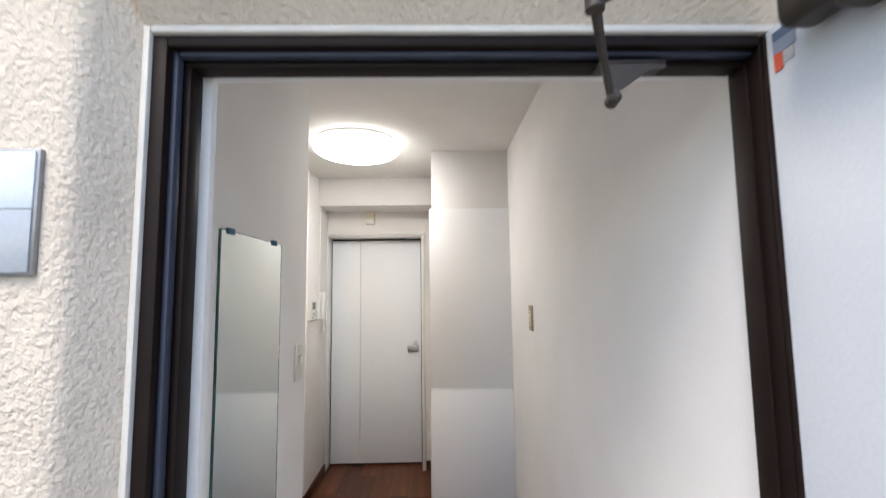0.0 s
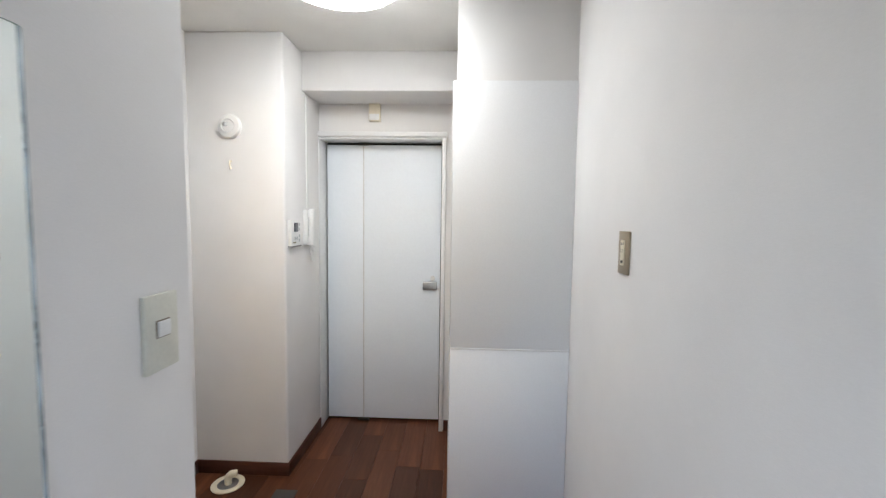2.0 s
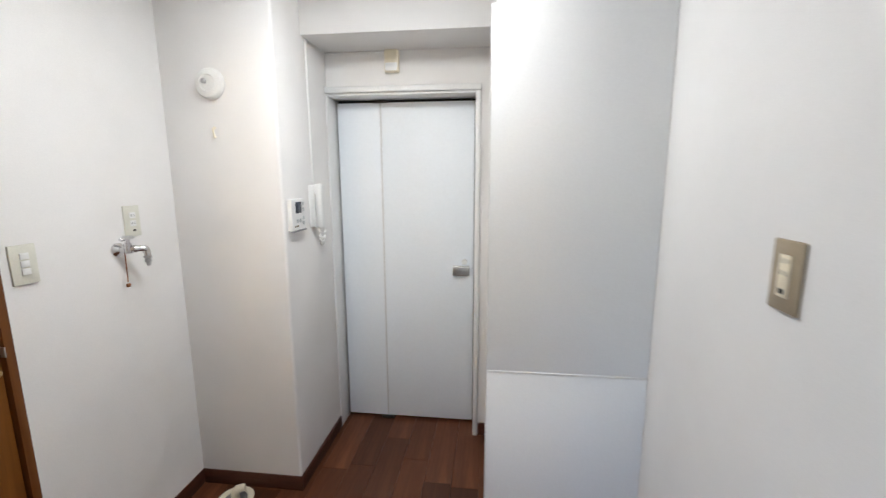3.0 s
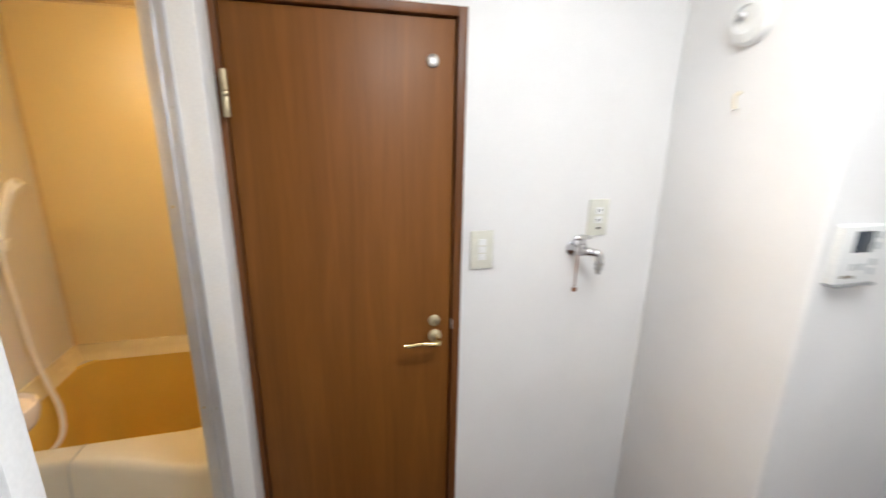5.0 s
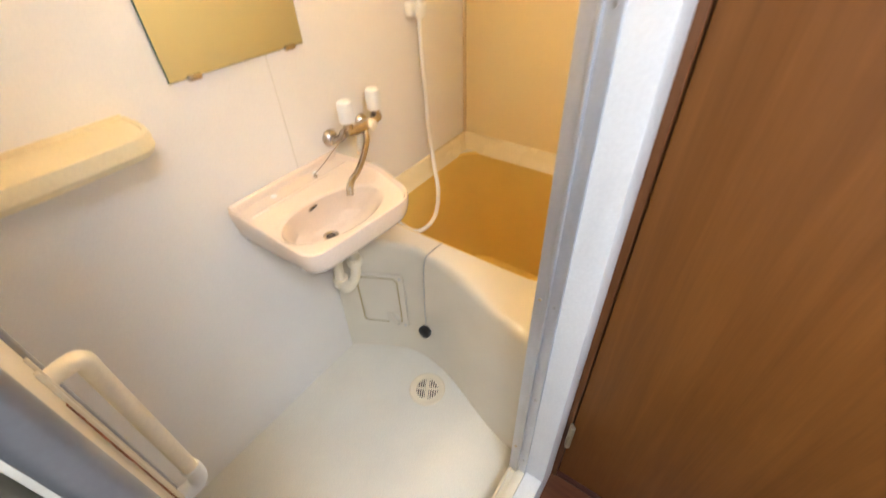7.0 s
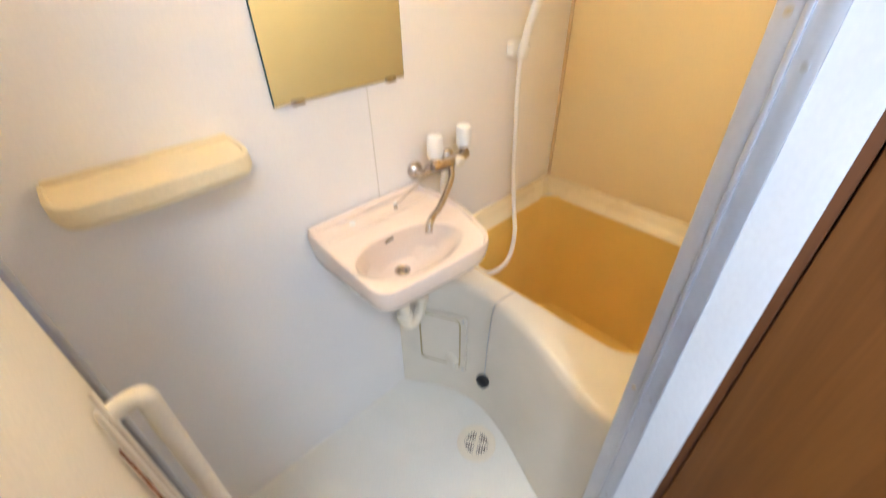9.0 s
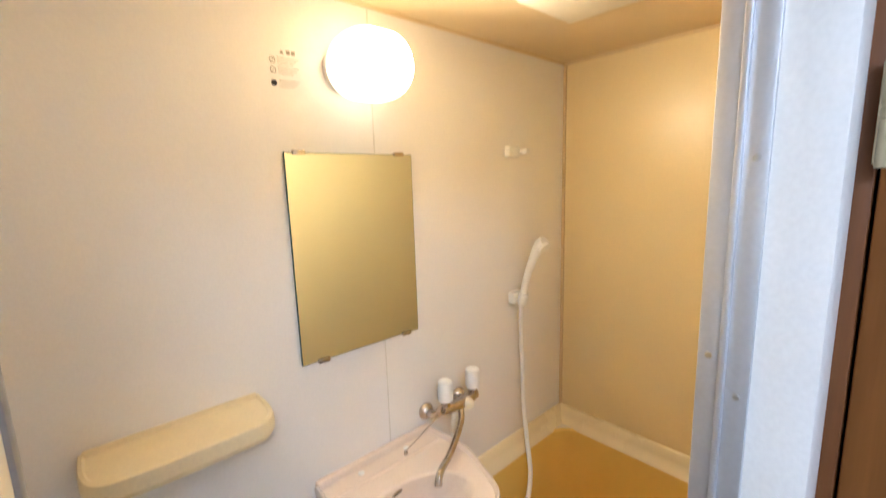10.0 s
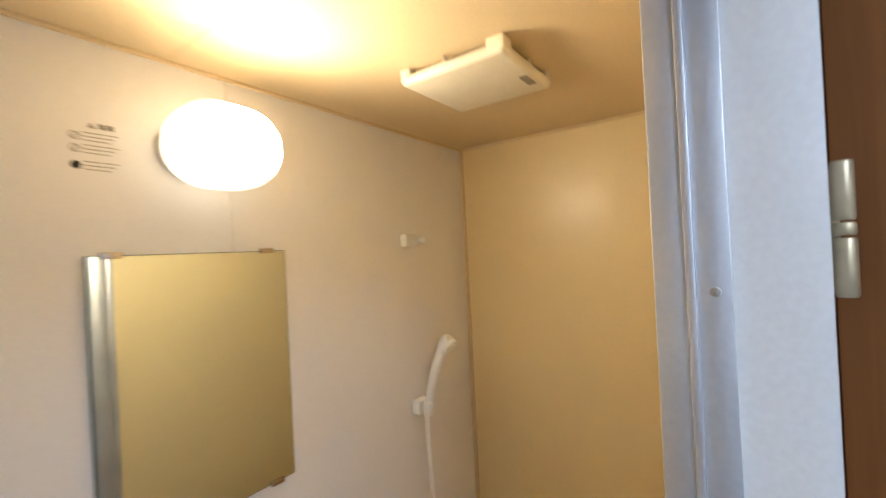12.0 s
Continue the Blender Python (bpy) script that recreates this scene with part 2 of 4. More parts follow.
def ray_to(poly, cx, cy, a):
    """Where the ray from the centre at angle a leaves an outline."""
    dx, dy, best = math.cos(a), math.sin(a), 1e9
    for (x0, y0), (x1, y1) in zip(poly, poly[1:] + poly[:1]):
        ex, ey = x1 - x0, y1 - y0
        den = dx * ey - dy * ex
        if abs(den) > 1e-9:
            t = ((x0 - cx) * ey - (y0 - cy) * ex) / den
            s = ((x0 - cx) * dy - (y0 - cy) * dx) / den
            if t > 0 and -1e-6 <= s <= 1 + 1e-6:
                best = min(best, t)
    return cx + dx * best, cy + dy * best


def mesh_object(name, bm, material, origin):
    bmesh.ops.translate(bm, vec=-Vector(origin), verts=bm.verts)
    me = bpy.data.meshes.new(name)
    bm.to_mesh(me)
    bm.free()
    me.materials.append(material)
    me.shade_smooth()
    me.set_sharp_from_angle(angle=radians(32))
    return new(name, me)


def thing(name, loc, label, category="", group="", kind=""):
    ob = new(name)
    ob.location, ob.empty_display_size = loc, 0.05
    ORIGIN[ob] = Vector(loc)
    return tagged(ob, label, category, group, kind)


def part(name, bm, material, parent, label=""):
    ob = mesh_object(name, bm, material, ORIGIN[parent])
    ob.parent = parent
    ORIGIN[ob] = ORIGIN[parent]
    return tagged(ob, label)


def single(name, bm, material, loc, label, category="", group="", kind=""):
    ob = mesh_object(name, bm, material, loc)
    ob.location = loc
    ORIGIN[ob] = Vector(loc)
    return tagged(ob, label, category, group, kind)


def structure(name, bm, material, label):
    return single(name, bm, material, (0, 0, 0), label, kind="structure")


# ---- large structure ----
TOP, XL, XR, YF = 2.29, -1.37, 0.472, 3.75
structure("wall_hall_left", box(-0.545, -0.455, 0.864, 1.715, -0.12, TOP, 0.004), WALLPAPER, "off-white woven wallpaper wall of the entrance hall")
structure("wall_end_left", box(-0.606, -0.546, 1.655, 1.7145, -0.12, 1.936), WALLPAPER, "narrow wallpapered wall end beside the bathroom door")
structure("wall_right", box(XR, XR + 0.1, 0.757, 3.85, -0.12, TOP), WALLPAPER, "off-white woven wallpaper wall with faint scuffs")
structure("wall_recess_left", join(box(XL - 0.1, XL, 2.43, 3.11, 0, TOP), box(XL - 0.1, XL, 1.80, 2.43, 1.855, TOP), box(XL - 0.1, XL, 1.76, 1.80, 1.89, TOP)), WALLPAPER,
          "white wallpapered wall round the brown door")
structure("wall_recess_back", box(XL - 0.1, -0.875, 3.11, 3.86, 0, TOP, 0.012, 3), WALLPAPER, "white wallpapered boxed-out column with a rounded corner")
structure("wall_far", join(box(-0.875, XR, 3.64, 3.86, 1.880, TOP), box(-0.076, XR, 3.64, 3.86, 0, 1.880), box(-0.875, -0.076, 3.80, 3.86, -0.02, 1.880)), WALLPAPER,
          "white wallpapered wall round the far door")
structure("beam", box(-0.875, -0.005, 3.36, 3.642, 2.076, TOP, 0.003), WALLPAPER, "wallpapered ceiling beam in front of the far door")
structure("wall_partition", box(-0.003, XR, 2.714, 3.642, 0, TOP, 0.002), WALLPAPER, "wallpapered partition block beside the far door")
structure("wall_above_bath_door", box(XL - 0.1, -0.548, 1.655, 1.7135, 1.937, TOP), WALLPAPER, "white wallpapered wall above the bathroom door")
structure("ceiling", box(-2.4, 0.6, 0.755, 3.9, TOP, TOP + 0.08), CEILING, "pale cream papered ceiling of the hall")
structure("wall_toilet_back", box(-1.62, -1.56, 1.765, 2.55, -0.02, TOP), WALLPAPER, "plain wall behind the closed brown door")

# bathroom shell
structure("bath_wall_mirror", box(-2.22, -0.60, 0.92, 0.975, 0, 1.99), BATH_WALL, "off-white glossy bathroom wall panel")
structure("bath_wall_back", box(-2.22, -2.16, 0.975, 1.80, 0, 1.99), BATH_YELLOW, "warm yellow glossy bathroom wall panel behind the tub")
structure("bath_wall_front", box(-2.22, -1.29, 1.722, 1.76, 0, 1.99), BATH_YELLOW, "yellow bathroom wall panel beside the door")
structure("bath_wall_side", box(-0.61, -0.55, 0.92, 1.655, 0, 1.99), BATH_WALL, "off-white bathroom wall panel behind the folded door")
structure("bath_ceiling", join(box(-2.22, -1.2225, 0.92, 1.72, 1.973, 2.03), box(-1.221, -0.55, 0.92, 1.715, 1.973, 2.03)), BATH_CEIL, "cream glossy bathroom ceiling in two panels")
structure("bath_floor", box(-2.2, -0.60, 0.92, 1.73, 0.0, 0.08, 0.004), PAN, "off-white moulded plastic bathroom floor")
structure("trim_bath_corner", join(box(-2.16, -2.150, 0.975, 0.985, 0.6, 1.973, 0.002), box(-2.15, -0.61, 0.975, 0.982, 1.966, 1.973, 0.001), box(-2.16, -2.152, 0.985, 1.715, 1.966, 1.973, 0.001)),
          BATH_CEIL, "slim cream corner beads of the bathroom panels")
structure("trim_panel_seam", box(-1.3255, -1.3225, 0.975, 0.9765, 0.6, 1.966), CAULK, "pale joint strip between bathroom wall panels")

# entrance wall and the open walkway outside
side_plan = [(-3.0, 0.64), (-0.420, 0.64), (-0.404, 0.642), (-0.394, 0.648), (-0.388, 0.658), (-0.360, 0.70), (-0.360, 0.75), (-3.0, 0.75)]
head_cut = [(0.64, 2.5), (0.64, 1.865), (0.647, 1.845), (0.66, 1.832), (0.70, 1.792), (0.75, 1.792), (0.75, 2.5)]
structure("wall_entrance", join(outline(side_plan, -0.12, 2.5, "z"), outline(head_cut, -0.360, 0.52, "x"), box(0.52, 3.0, 0.64, 0.75, -0.12, 2.5)),
          PLASTER, "rough beige sprayed plaster wall round the entrance")
structure("wall_entrance_inner", join(box(-1.2, -0.303, 0.758, 0.772, -0.12, TOP), box(-0.303, XR, 0.758, 0.772, 1.752, TOP)), WALLPAPER, "white papered inner side of the entrance wall")
structure("wall_genkan_left", box(-1.2, -0.545, 0.772, 0.92, -0.12, TOP), WALLPAPER, "white papered return wall inside the entrance")
structure("trim_sealant", join(box(-0.362, -0.3525, 0.694, 0.75, -0.12, 1.792, 0.003), box(-0.3525, 0.50, 0.694, 0.75, 1.782, 1.793, 0.003)), CAULK, "pale sealant line round the entrance frame")
structure("walkway_floor", box(-3.0, 3.0, -1.3, 0.75, -0.22, -0.12), CONCRETE, "grey concrete walkway outside the entrance")
structure("genkan_floor", box(-0.545, XR, 0.75, 1.25, -0.22, -0.115), CONCRETE, "grey concrete entrance floor a step below the hall")
structure("walkway_parapet", box(-3.0, 3.0, -1.42, -1.3, -0.22, 0.98, 0.01), CONCRETE, "low concrete parapet along the walkway")
structure("ground", box(-900, 900, -1500, -1.6, -6.2, -6.0), FAR_GROUND, "distant ground below the walkway")

# skirting
structure("baseboard", join(box(XL, XL + 0.008, 2.43, 3.11, 0, 0.07, 0.002), box(XL + 0.008, -0.867, 3.10, 3.11, 0, 0.07, 0.002), box(-0.875, -0.866, 3.11, 3.618, 0, 0.07, 0.002),
                           box(-0.07, -0.006, 3.629, 3.641, 0, 0.07, 0.002), box(-0.016, -0.003, 2.75, 3.629, 0, 0.07, 0.002), box(XR - 0.008, XR, 1.26, 2.70, 0, 0.07, 0.002),
                           box(-0.455, -0.447, 1.26, 1.715, 0, 0.07, 0.002)), SKIRTING, "dark reddish-brown wooden skirting board")

# ---- entrance door and its frame ----
frame_thing = thing("door_frame", (0.05, 0.76, -0.12), "dark brown steel entrance door frame with a blue-grey gasket", "door frame", kind="structure")
for name, b in (("jamb", box(-0.352, -0.333, 0.70, 0.752, -0.12, 1.781, 0.002)), ("jamb", box(0.460, 0.50, 0.702, 0.752, -0.12, 1.781, 0.002)), ("head", box(-0.333, 0.460, 0.70, 0.752, 1.766, 1.781, 0.002)),
                ("stop", box(-0.326, -0.315, 0.726, 0.756, -0.12, 1.7505, 0.002)), ("stop", box(0.454, 0.4602, 0.722, 0.756, -0.12, 1.7505, 0.002)), ("stop", box(-0.326, 0.4602, 0.726, 0.756, 1.7505, 1.760, 0.002)),
                ("back", box(-0.333, -0.326, 0.74, 0.756, -0.12, 1.766)), ("back", box(-0.326, 0.46, 0.742, 0.756, 1.760, 1.766))):
    part(name, b, BROWN_STEEL, frame_thing)
for b in (box(-0.3335, -0.325, 0.712, 0.727, -0.12, 1.767, 0.003), box(-0.325, 0.46, 0.712, 0.727, 1.759, 1.767, 0.003)):
    part("gasket", b, GASKET, frame_thing, "blue-grey rubber door gasket")
part("threshold", box(-0.333, 0.46, 0.70, 0.76, -0.12, -0.10, 0.003), STEEL, frame_thing, "stainless steel threshold")

entry_door = thing("entrance_door", (0.48, 0.69, -0.11), "open pale blue-white steel entrance door", "door")
part("leaf", box(0.464, 0.504, -0.11, 0.694, -0.11, 1.780, 0.002), ENTRY_LEAF, entry_door)
part("edge_strip", box(0.4615, 0.468, 0.6945, 0.700, -0.11, 1.775, 0.001), BROWN_STEEL, entry_door, "dark hinge-side edge strip")
knob = part("knob", lathe([(0.012, 0), (0.012, 0.03), (0.028, 0.04), (0.03, 0.055), (0.024, 0.065), (0, 0.067)], (0.464, -0.05, 0.85), (-1, 0, 0)), STEEL, entry_door, "steel door knob")

closer = thing("door_closer", (0.44, 0.52, 1.72), "dark bronze hydraulic door closer with a folding arm", "door closer")
part("body", join(box(0.415, 0.4635, 0.34, 0.625, 1.735, 1.80, 0.014, 3), box(0.42, 0.4635, 0.44, 0.56, 1.718, 1.745, 0.008)), CLOSER, closer)
part("arm", join(bar((0.44, 0.50, 1.812), (0.203, 0.615, 1.770), 0.008), bar((0.44, 0.50, 1.79), (0.44, 0.50, 1.82), 0.012)), CLOSER, closer)
part("link", join(tube([(0.203, 0.615, 1.768), (0.228, 0.66, 1.735), (0.257, 0.706, 1.692)], [0.007, 0.0055, 0.005], 12, 3), lathe([(0.011, -0.011), (0.011, 0.011)], (0.203, 0.615, 1.768), (0, 0, 1))), CLOSER, closer)
part("bracket", join(outline([(0.250, 1.747), (0.335, 1.747), (0.335, 1.740), (0.312, 1.736), (0.278, 1.712), (0.258, 1.700)], 0.708, 0.714), box(0.245, 0.336, 0.708, 0.742, 1.744, 1.7500, 0.001)), CLOSER, closer)
part("pivot", lathe([(0.006, -0.012), (0.009, -0.008), (0.009, 0.008), (0.005, 0.012)], (0.258, 0.704, 1.692), (0, -1, 0.2)), CLOSER, closer, "dark pivot bolt")

sticker = thing("door_sticker", (0.463, 0.66, 1.72), "small blue and red sticker on the entrance door", "sticker")
part("band", box(0.4625, 0.4638, 0.648, 0.682, 1.757, 1.770), BLUE, sticker, "dark band")
part("strip", box(0.4626, 0.4638, 0.648, 0.682, 1.740, 1.757), mat("slate_print", (0.22, 0.27, 0.35), 0.5), sticker, "slate band")
part("patch", box(0.4626, 0.4638, 0.669, 0.682, 1.717, 1.740), RED, sticker, "red patch")
part("lettering", box(0.4626, 0.4638, 0.652, 0.668, 1.724, 1.739), mat("pale_grey_print", (0.45, 0.46, 0.48), 0.5), sticker, "unreadable pale lettering")

plate = thing("name_plate", (-0.47, 0.64, 1.53), "framed acrylic name plate on the plaster wall", "name plate")
part("backing", box(-0.56, -0.424, 0.634, 0.642, 1.462, 1.606, 0.002), GREY_STILE, plate, "grey metal edge")
part("upper_card", box(-0.556, -0.428, 0.632, 0.6345, 1.537, 1.602, 0.001), mat("pale_card", (0.72, 0.80, 0.86), 0.2), plate, "pale blue card")
part("lower_card", box(-0.556, -0.428, 0.632, 0.6345, 1.466, 1.536, 0.001), mat("grey_card", (0.46, 0.50, 0.54), 0.2), plate, "grey card")

# ---- hall ----


def ceiling_lamp():
    c = (-0.432, 2.555, TOP)
    t = thing("ceiling_lamp", c, "large round white ceiling light, switched on", "ceiling light")
    part("base", lathe([(0.238, 0.0), (0.240, -0.014), (0.230, -0.019)], c, (0, 0, 1), 64), WHITE_PLASTIC, t, "white rim")
    prof = [(0.228, -0.0195), (0.242, -0.024), (0.249, -0.034), (0.246, -0.048), (0.226, -0.064), (0.18, -0.078), (0.10, -0.087), (0, -0.089)]
    part("diffuser", lathe(prof, c, (0, 0, 1), 64), HALL_GLOW, t, "glowing white diffuser")


ceiling_lamp()

hall_mirror = thing("wall_mirror", (-0.452, 1.26, 0.3), "tall frameless wall mirror with worn edges", "mirror")
part("glass", box(-0.4545, -0.4495, 1.083, 1.443, 0.30, 1.578), GLASS_EDGE, hall_mirror, "green glass edge")
part("silvering", box(-0.4495, -0.4485, 1.0845, 1.4415, 0.3015, 1.5765), MIRROR, hall_mirror, "reflecting surface")
part("bevel", box(-0.4497, -0.4480, 1.4385, 1.4432, 0.30, 1.5765), mat("worn_mirror_edge", (0.55, 0.66, 0.72), 0.25, 0.6, vary=0.3, scale=25), hall_mirror, "flaking bright edge")
for y in (1.125, 1.382):
    clip = part("clip", box(-0.4545, -0.444, y - 0.014, y + 0.014, 1.570, 1.584, 0.002), BLUE_TAPE, hall_mirror, "dark blue mirror clip")


def plate_box(cx, cy, cz, w, h, normal, thick=0.008, bevel=0.003):
    """A wall plate about a point on its wall; w runs along the wall."""
    if normal in ("+x", "-x"):
        s = 1 if normal == "+x" else -1
        a, b = sorted((cx, cx + s * thick))
        return box(a, b, cy - w / 2, cy + w / 2, cz - h / 2, cz + h / 2, bevel)
    s = 1 if normal == "+y" else -1
    a, b = sorted((cy, cy + s * thick))
    return box(cx - w / 2, cx + w / 2, a, b, cz - h / 2, cz + h / 2, bevel)


hall_switch = thing("light_switch", (-0.455, 1.634, 1.197), "off-white wall switch plate with one rocker", "light switch")
part("plate", plate_box(-0.455, 1.634, 1.197, 0.074, 0.122, "+x"), BEIGE_PLATE, hall_switch)
part("rocker", plate_box(-0.4472, 1.634, 1.203, 0.026, 0.024, "+x", 0.005, 0.0015), WHITE_PLASTIC, hall_switch, "white rocker")
# grey plate gives the shade between rocker and plate
part("rocker_frame", plate_box(-0.4472, 1.634, 1.203, 0.030, 0.028, "+x", 0.0012, 0), PRINT, hall_switch, "thin grey plate drawn as the shaded gap round the rocker")

outlet_r = thing("wall_outlet", (XR, 2.168, 1.293), "tan metal wall plate with an ivory outlet", "outlet")
part("plate", plate_box(XR, 2.168, 1.293, 0.070, 0.118, "-x", 0.007), TAN_PLATE, outlet_r)
part("insert", plate_box(XR - 0.0068, 2.168, 1.293, 0.026, 0.070, "-x", 0.003, 0.001), CREAM_PLASTIC, outlet_r, "ivory outlet insert")
# socket holes are thin dark plates, their inner shade given by colour
for z in (1.318, 1.298):
    for dy in (-0.006, 0.006):
        part("slot", plate_box(XR - 0.0096, 2.168 + dy, z, 0.002, 0.008, "-x", 0.0006, 0), DARK, outlet_r)
part("jack", plate_box(XR - 0.0096, 2.168, 1.268, 0.012, 0.008, "-x", 0.0006, 0), DARK, outlet_r)

for z0, z1, lab in ((0.0, 0.842, "smooth white lower board on the partition"), (0.846, 1.922, "smooth white upper board on the partition")):
    single("wall_board", box(-0.016, XR - 0.001, 2.700, 2.7135, z0, z1, 0.0012), BOARD, (0.22, 2.707, z0), lab, "wall board", "partition boards")
single("board_edge_strip", box(-0.020, -0.0165, 2.700, 2.716, 0.0, 1.922, 0.001), WHITE_PAINT, (-0.018, 2.708, 0), "white edge strip of the partition boards", "trim", kind="structure")
single("board_joint_strip", box(-0.016, XR - 0.001, 2.6985, 2.7045, 0.840, 0.847, 0.001), WHITE_PAINT, (0.22, 2.702, 0.84), "thin white joint strip between the boards", "trim", kind="structure")

# far door
far_frame = thing("door_1", (-0.483, YF, 0), "white folding interior door in a white frame, closed", "door", kind="structure")
part("frame_side", box(-0.8745, -0.866, 3.620, 3.80, 0, 1.874, 0.002), WHITE_PAINT, far_frame)
part("frame_side", box(-0.100, -0.074, 3.620, 3.80, 0, 1.874, 0.002), WHITE_PAINT, far_frame)
part("frame_head", box(-0.866, -0.100, 3.622, 3.80, 1.862, 1.874, 0.002), WHITE_PAINT, far_frame)
part("cornice", box(-0.8745, -0.070, 3.606, 3.642, 1.8745, 1.905, 0.006, 3), WHITE_PAINT, far_frame)
part("narrow_leaf", box(-0.8575, -0.6185, 3.744, 3.776, 0.018, 1.845, 0.002), WHITE_DOOR, far_frame)
leaf = part("wide_leaf", box(-0.6150, -0.1090, 3.744, 3.776, 0.018, 1.845, 0.002), WHITE_DOOR, far_frame)
part("fold_strip", box(-0.6215, -0.6125, 3.7405, 3.7445, 0.012, 1.852, 0.0015), mat("grey_fold_strip", (0.68, 0.69, 0.70), 0.4), far_frame, "grey-white fold strip")
# unlit gaps round the leaves: shade given by a near-black panel
part("gap", box(-0.866, -0.100, 3.778, 3.799, 0.0, 1.862), DARK, far_frame, "dark panel put in for the shade behind the leaves")
for z in (1.842, 0.004):
    part("pivot_hinge", box(-0.655, -0.580, 3.728, 3.756, z, z + 0.014, 0.003), CLOSER, far_frame, "dark metal pivot hinge")
handle = part("handle_plate", box(-0.222, -0.130, 3.722, 3.7435, 0.905, 0.960, 0.006, 3), STEEL, leaf, "brushed steel handle block")
part("lock_button", lathe([(0.016, 0), (0.016, 0.012), (0.012, 0.016), (0, 0.017)], (-0.158, 3.744, 0.982), (0, -1, 0)), WHITE_PLASTIC, leaf, "white lock button")
part("latch", box(-0.1035, -0.1005, 3.735, 3.7438, 0.89, 0.96), DARK, far_frame, "dark latch plate")

bell = thing("chime_box", (-0.52, 3.64, 2.02), "small yellowed plastic chime box above the door", "chime box")
part("case", box(-0.555, -0.484, 3.604, 3.642, 1.968, 2.074, 0.006, 3), CREAM_PLASTIC, bell)
part("lower_cover", box(-0.550, -0.489, 3.600, 3.6045, 1.973, 2.010, 0.002), WHITE_PLASTIC, bell, "white lower cover")
single("bell_cable", join(tube([(-0.555, 3.634, 2.068), (-0.70, 3.635, 2.069), (-0.862, 3.634, 2.069), (-0.868, 3.626, 2.069), (-0.869, 3.55, 2.069), (-0.870, 3.42, 2.069)], 0.0035, 8, 3)),
       WHITE_PLASTIC, (-0.75, 3.63, 2.066), "thin white bell cable along the beam", "cable")
single("cable_duct", box(-0.876, -0.868, 3.405, 3.418, 1.43, 2.076, 0.0025), WHITE_PLASTIC, (-0.872, 3.411, 1.43), "slim white vertical cable duct", "cable duct")

phone = thing("intercom_handset", (-0.875, 3.41, 1.31), "white wall intercom with a corded handset", "intercom")
part("base", box(-0.876, -0.850, 3.355, 3.470, 1.215, 1.415, 0.008, 3), WHITE_PLASTIC, phone)
part("handset", join(box(-0.846, -0.818, 3.362, 3.408, 1.21, 1.422, 0.010, 3), box(-0.852, -0.842, 3.366, 3.404, 1.37, 1.415, 0.003), box(-0.852, -0.842, 3.366, 3.404, 1.215, 1.26, 0.003)), WHITE_PLASTIC, phone, "white handset")
part("speaker", box(-0.8502, -0.8485, 3.42, 3.455, 1.33, 1.39), PRINT, phone, "grey grille")
cord = []
for i in range(90):
    f = i / 89
    a = f * math.pi * 2 * 11
    bx, by, bz = -0.838, 3.385 + 0.055 * f, 1.212 - 0.09 * math.sin(math.pi * f)
    cord.append((bx + 0.006 * math.cos(a), by + 0.006 * math.sin(a), bz))
part("cord", tube(cord, 0.0038, 6, 0), WHITE_PLASTIC, phone, "coiled white cord")

panel = thing("heater_remote", (-0.875, 3.205, 1.29), "white water-heater remote with a small dark display", "control panel")
part("case", box(-0.876, -0.855, 3.140, 3.268, 1.222, 1.358, 0.004, 3), WHITE_PLASTIC, panel)
part("display", box(-0.8552, -0.8538, 3.176, 3.232, 1.296, 1.345, 0.0005), SCREEN, panel, "dark display")
for y, z in ((3.248, 1.335), (3.248, 1.310), (3.190, 1.262), (3.215, 1.262), (3.248, 1.272), (3.248, 1.25)):
    part("button", box(-0.8552, -0.8530, y - 0.008, y + 0.008, z - 0.008, z + 0.008, 0.001), mat("grey_button", (0.5, 0.52, 0.52), 0.4), panel, "grey button")
part("lettering", box(-0.8552, -0.8545, 3.16, 3.20, 1.236, 1.243), PRINT, panel, "unreadable lettering")
part("lip", box(-0.876, -0.850, 3.140, 3.268, 1.216, 1.2225, 0.002), mat("grey_lip", (0.3, 0.3, 0.3), 0.5), panel, "grey lower lip")

rose = thing("vent_cap", (-1.148, 3.11, 1.825), "round white plastic wall vent cap", "vent")
part("cap", lathe([(0.060, 0), (0.061, 0.010), (0.054, 0.022), (0.034, 0.029), (0.03, 0.024), (0, 0.026)], (-1.148, 3.11, 1.825), (0, -1, 0), 40), WHITE_PLASTIC, rose)
part("knob", lathe([(0.010, 0.024), (0.010, 0.034), (0.006, 0.038), (0, 0.038)], (-1.160, 3.11, 1.832), (0, -1, 0)), STEEL, rose, "small metal screw knob")
single("wall_hook", join(tube([(-1.150, 3.108, 1.652), (-1.150, 3.098, 1.648), (-1.147, 3.097, 1.625), (-1.143, 3.098, 1.612)], [0.003, 0.0035, 0.004, 0.006], 10, 4),
                         lathe([(0.006, 0), (0.006, 0.003)], (-1.150, 3.11, 1.652), (0, -1, 0), 12)), CREAM_PLASTIC, (-1.15, 3.105, 1.63), "small cream hanging hook on the wall", "hook")


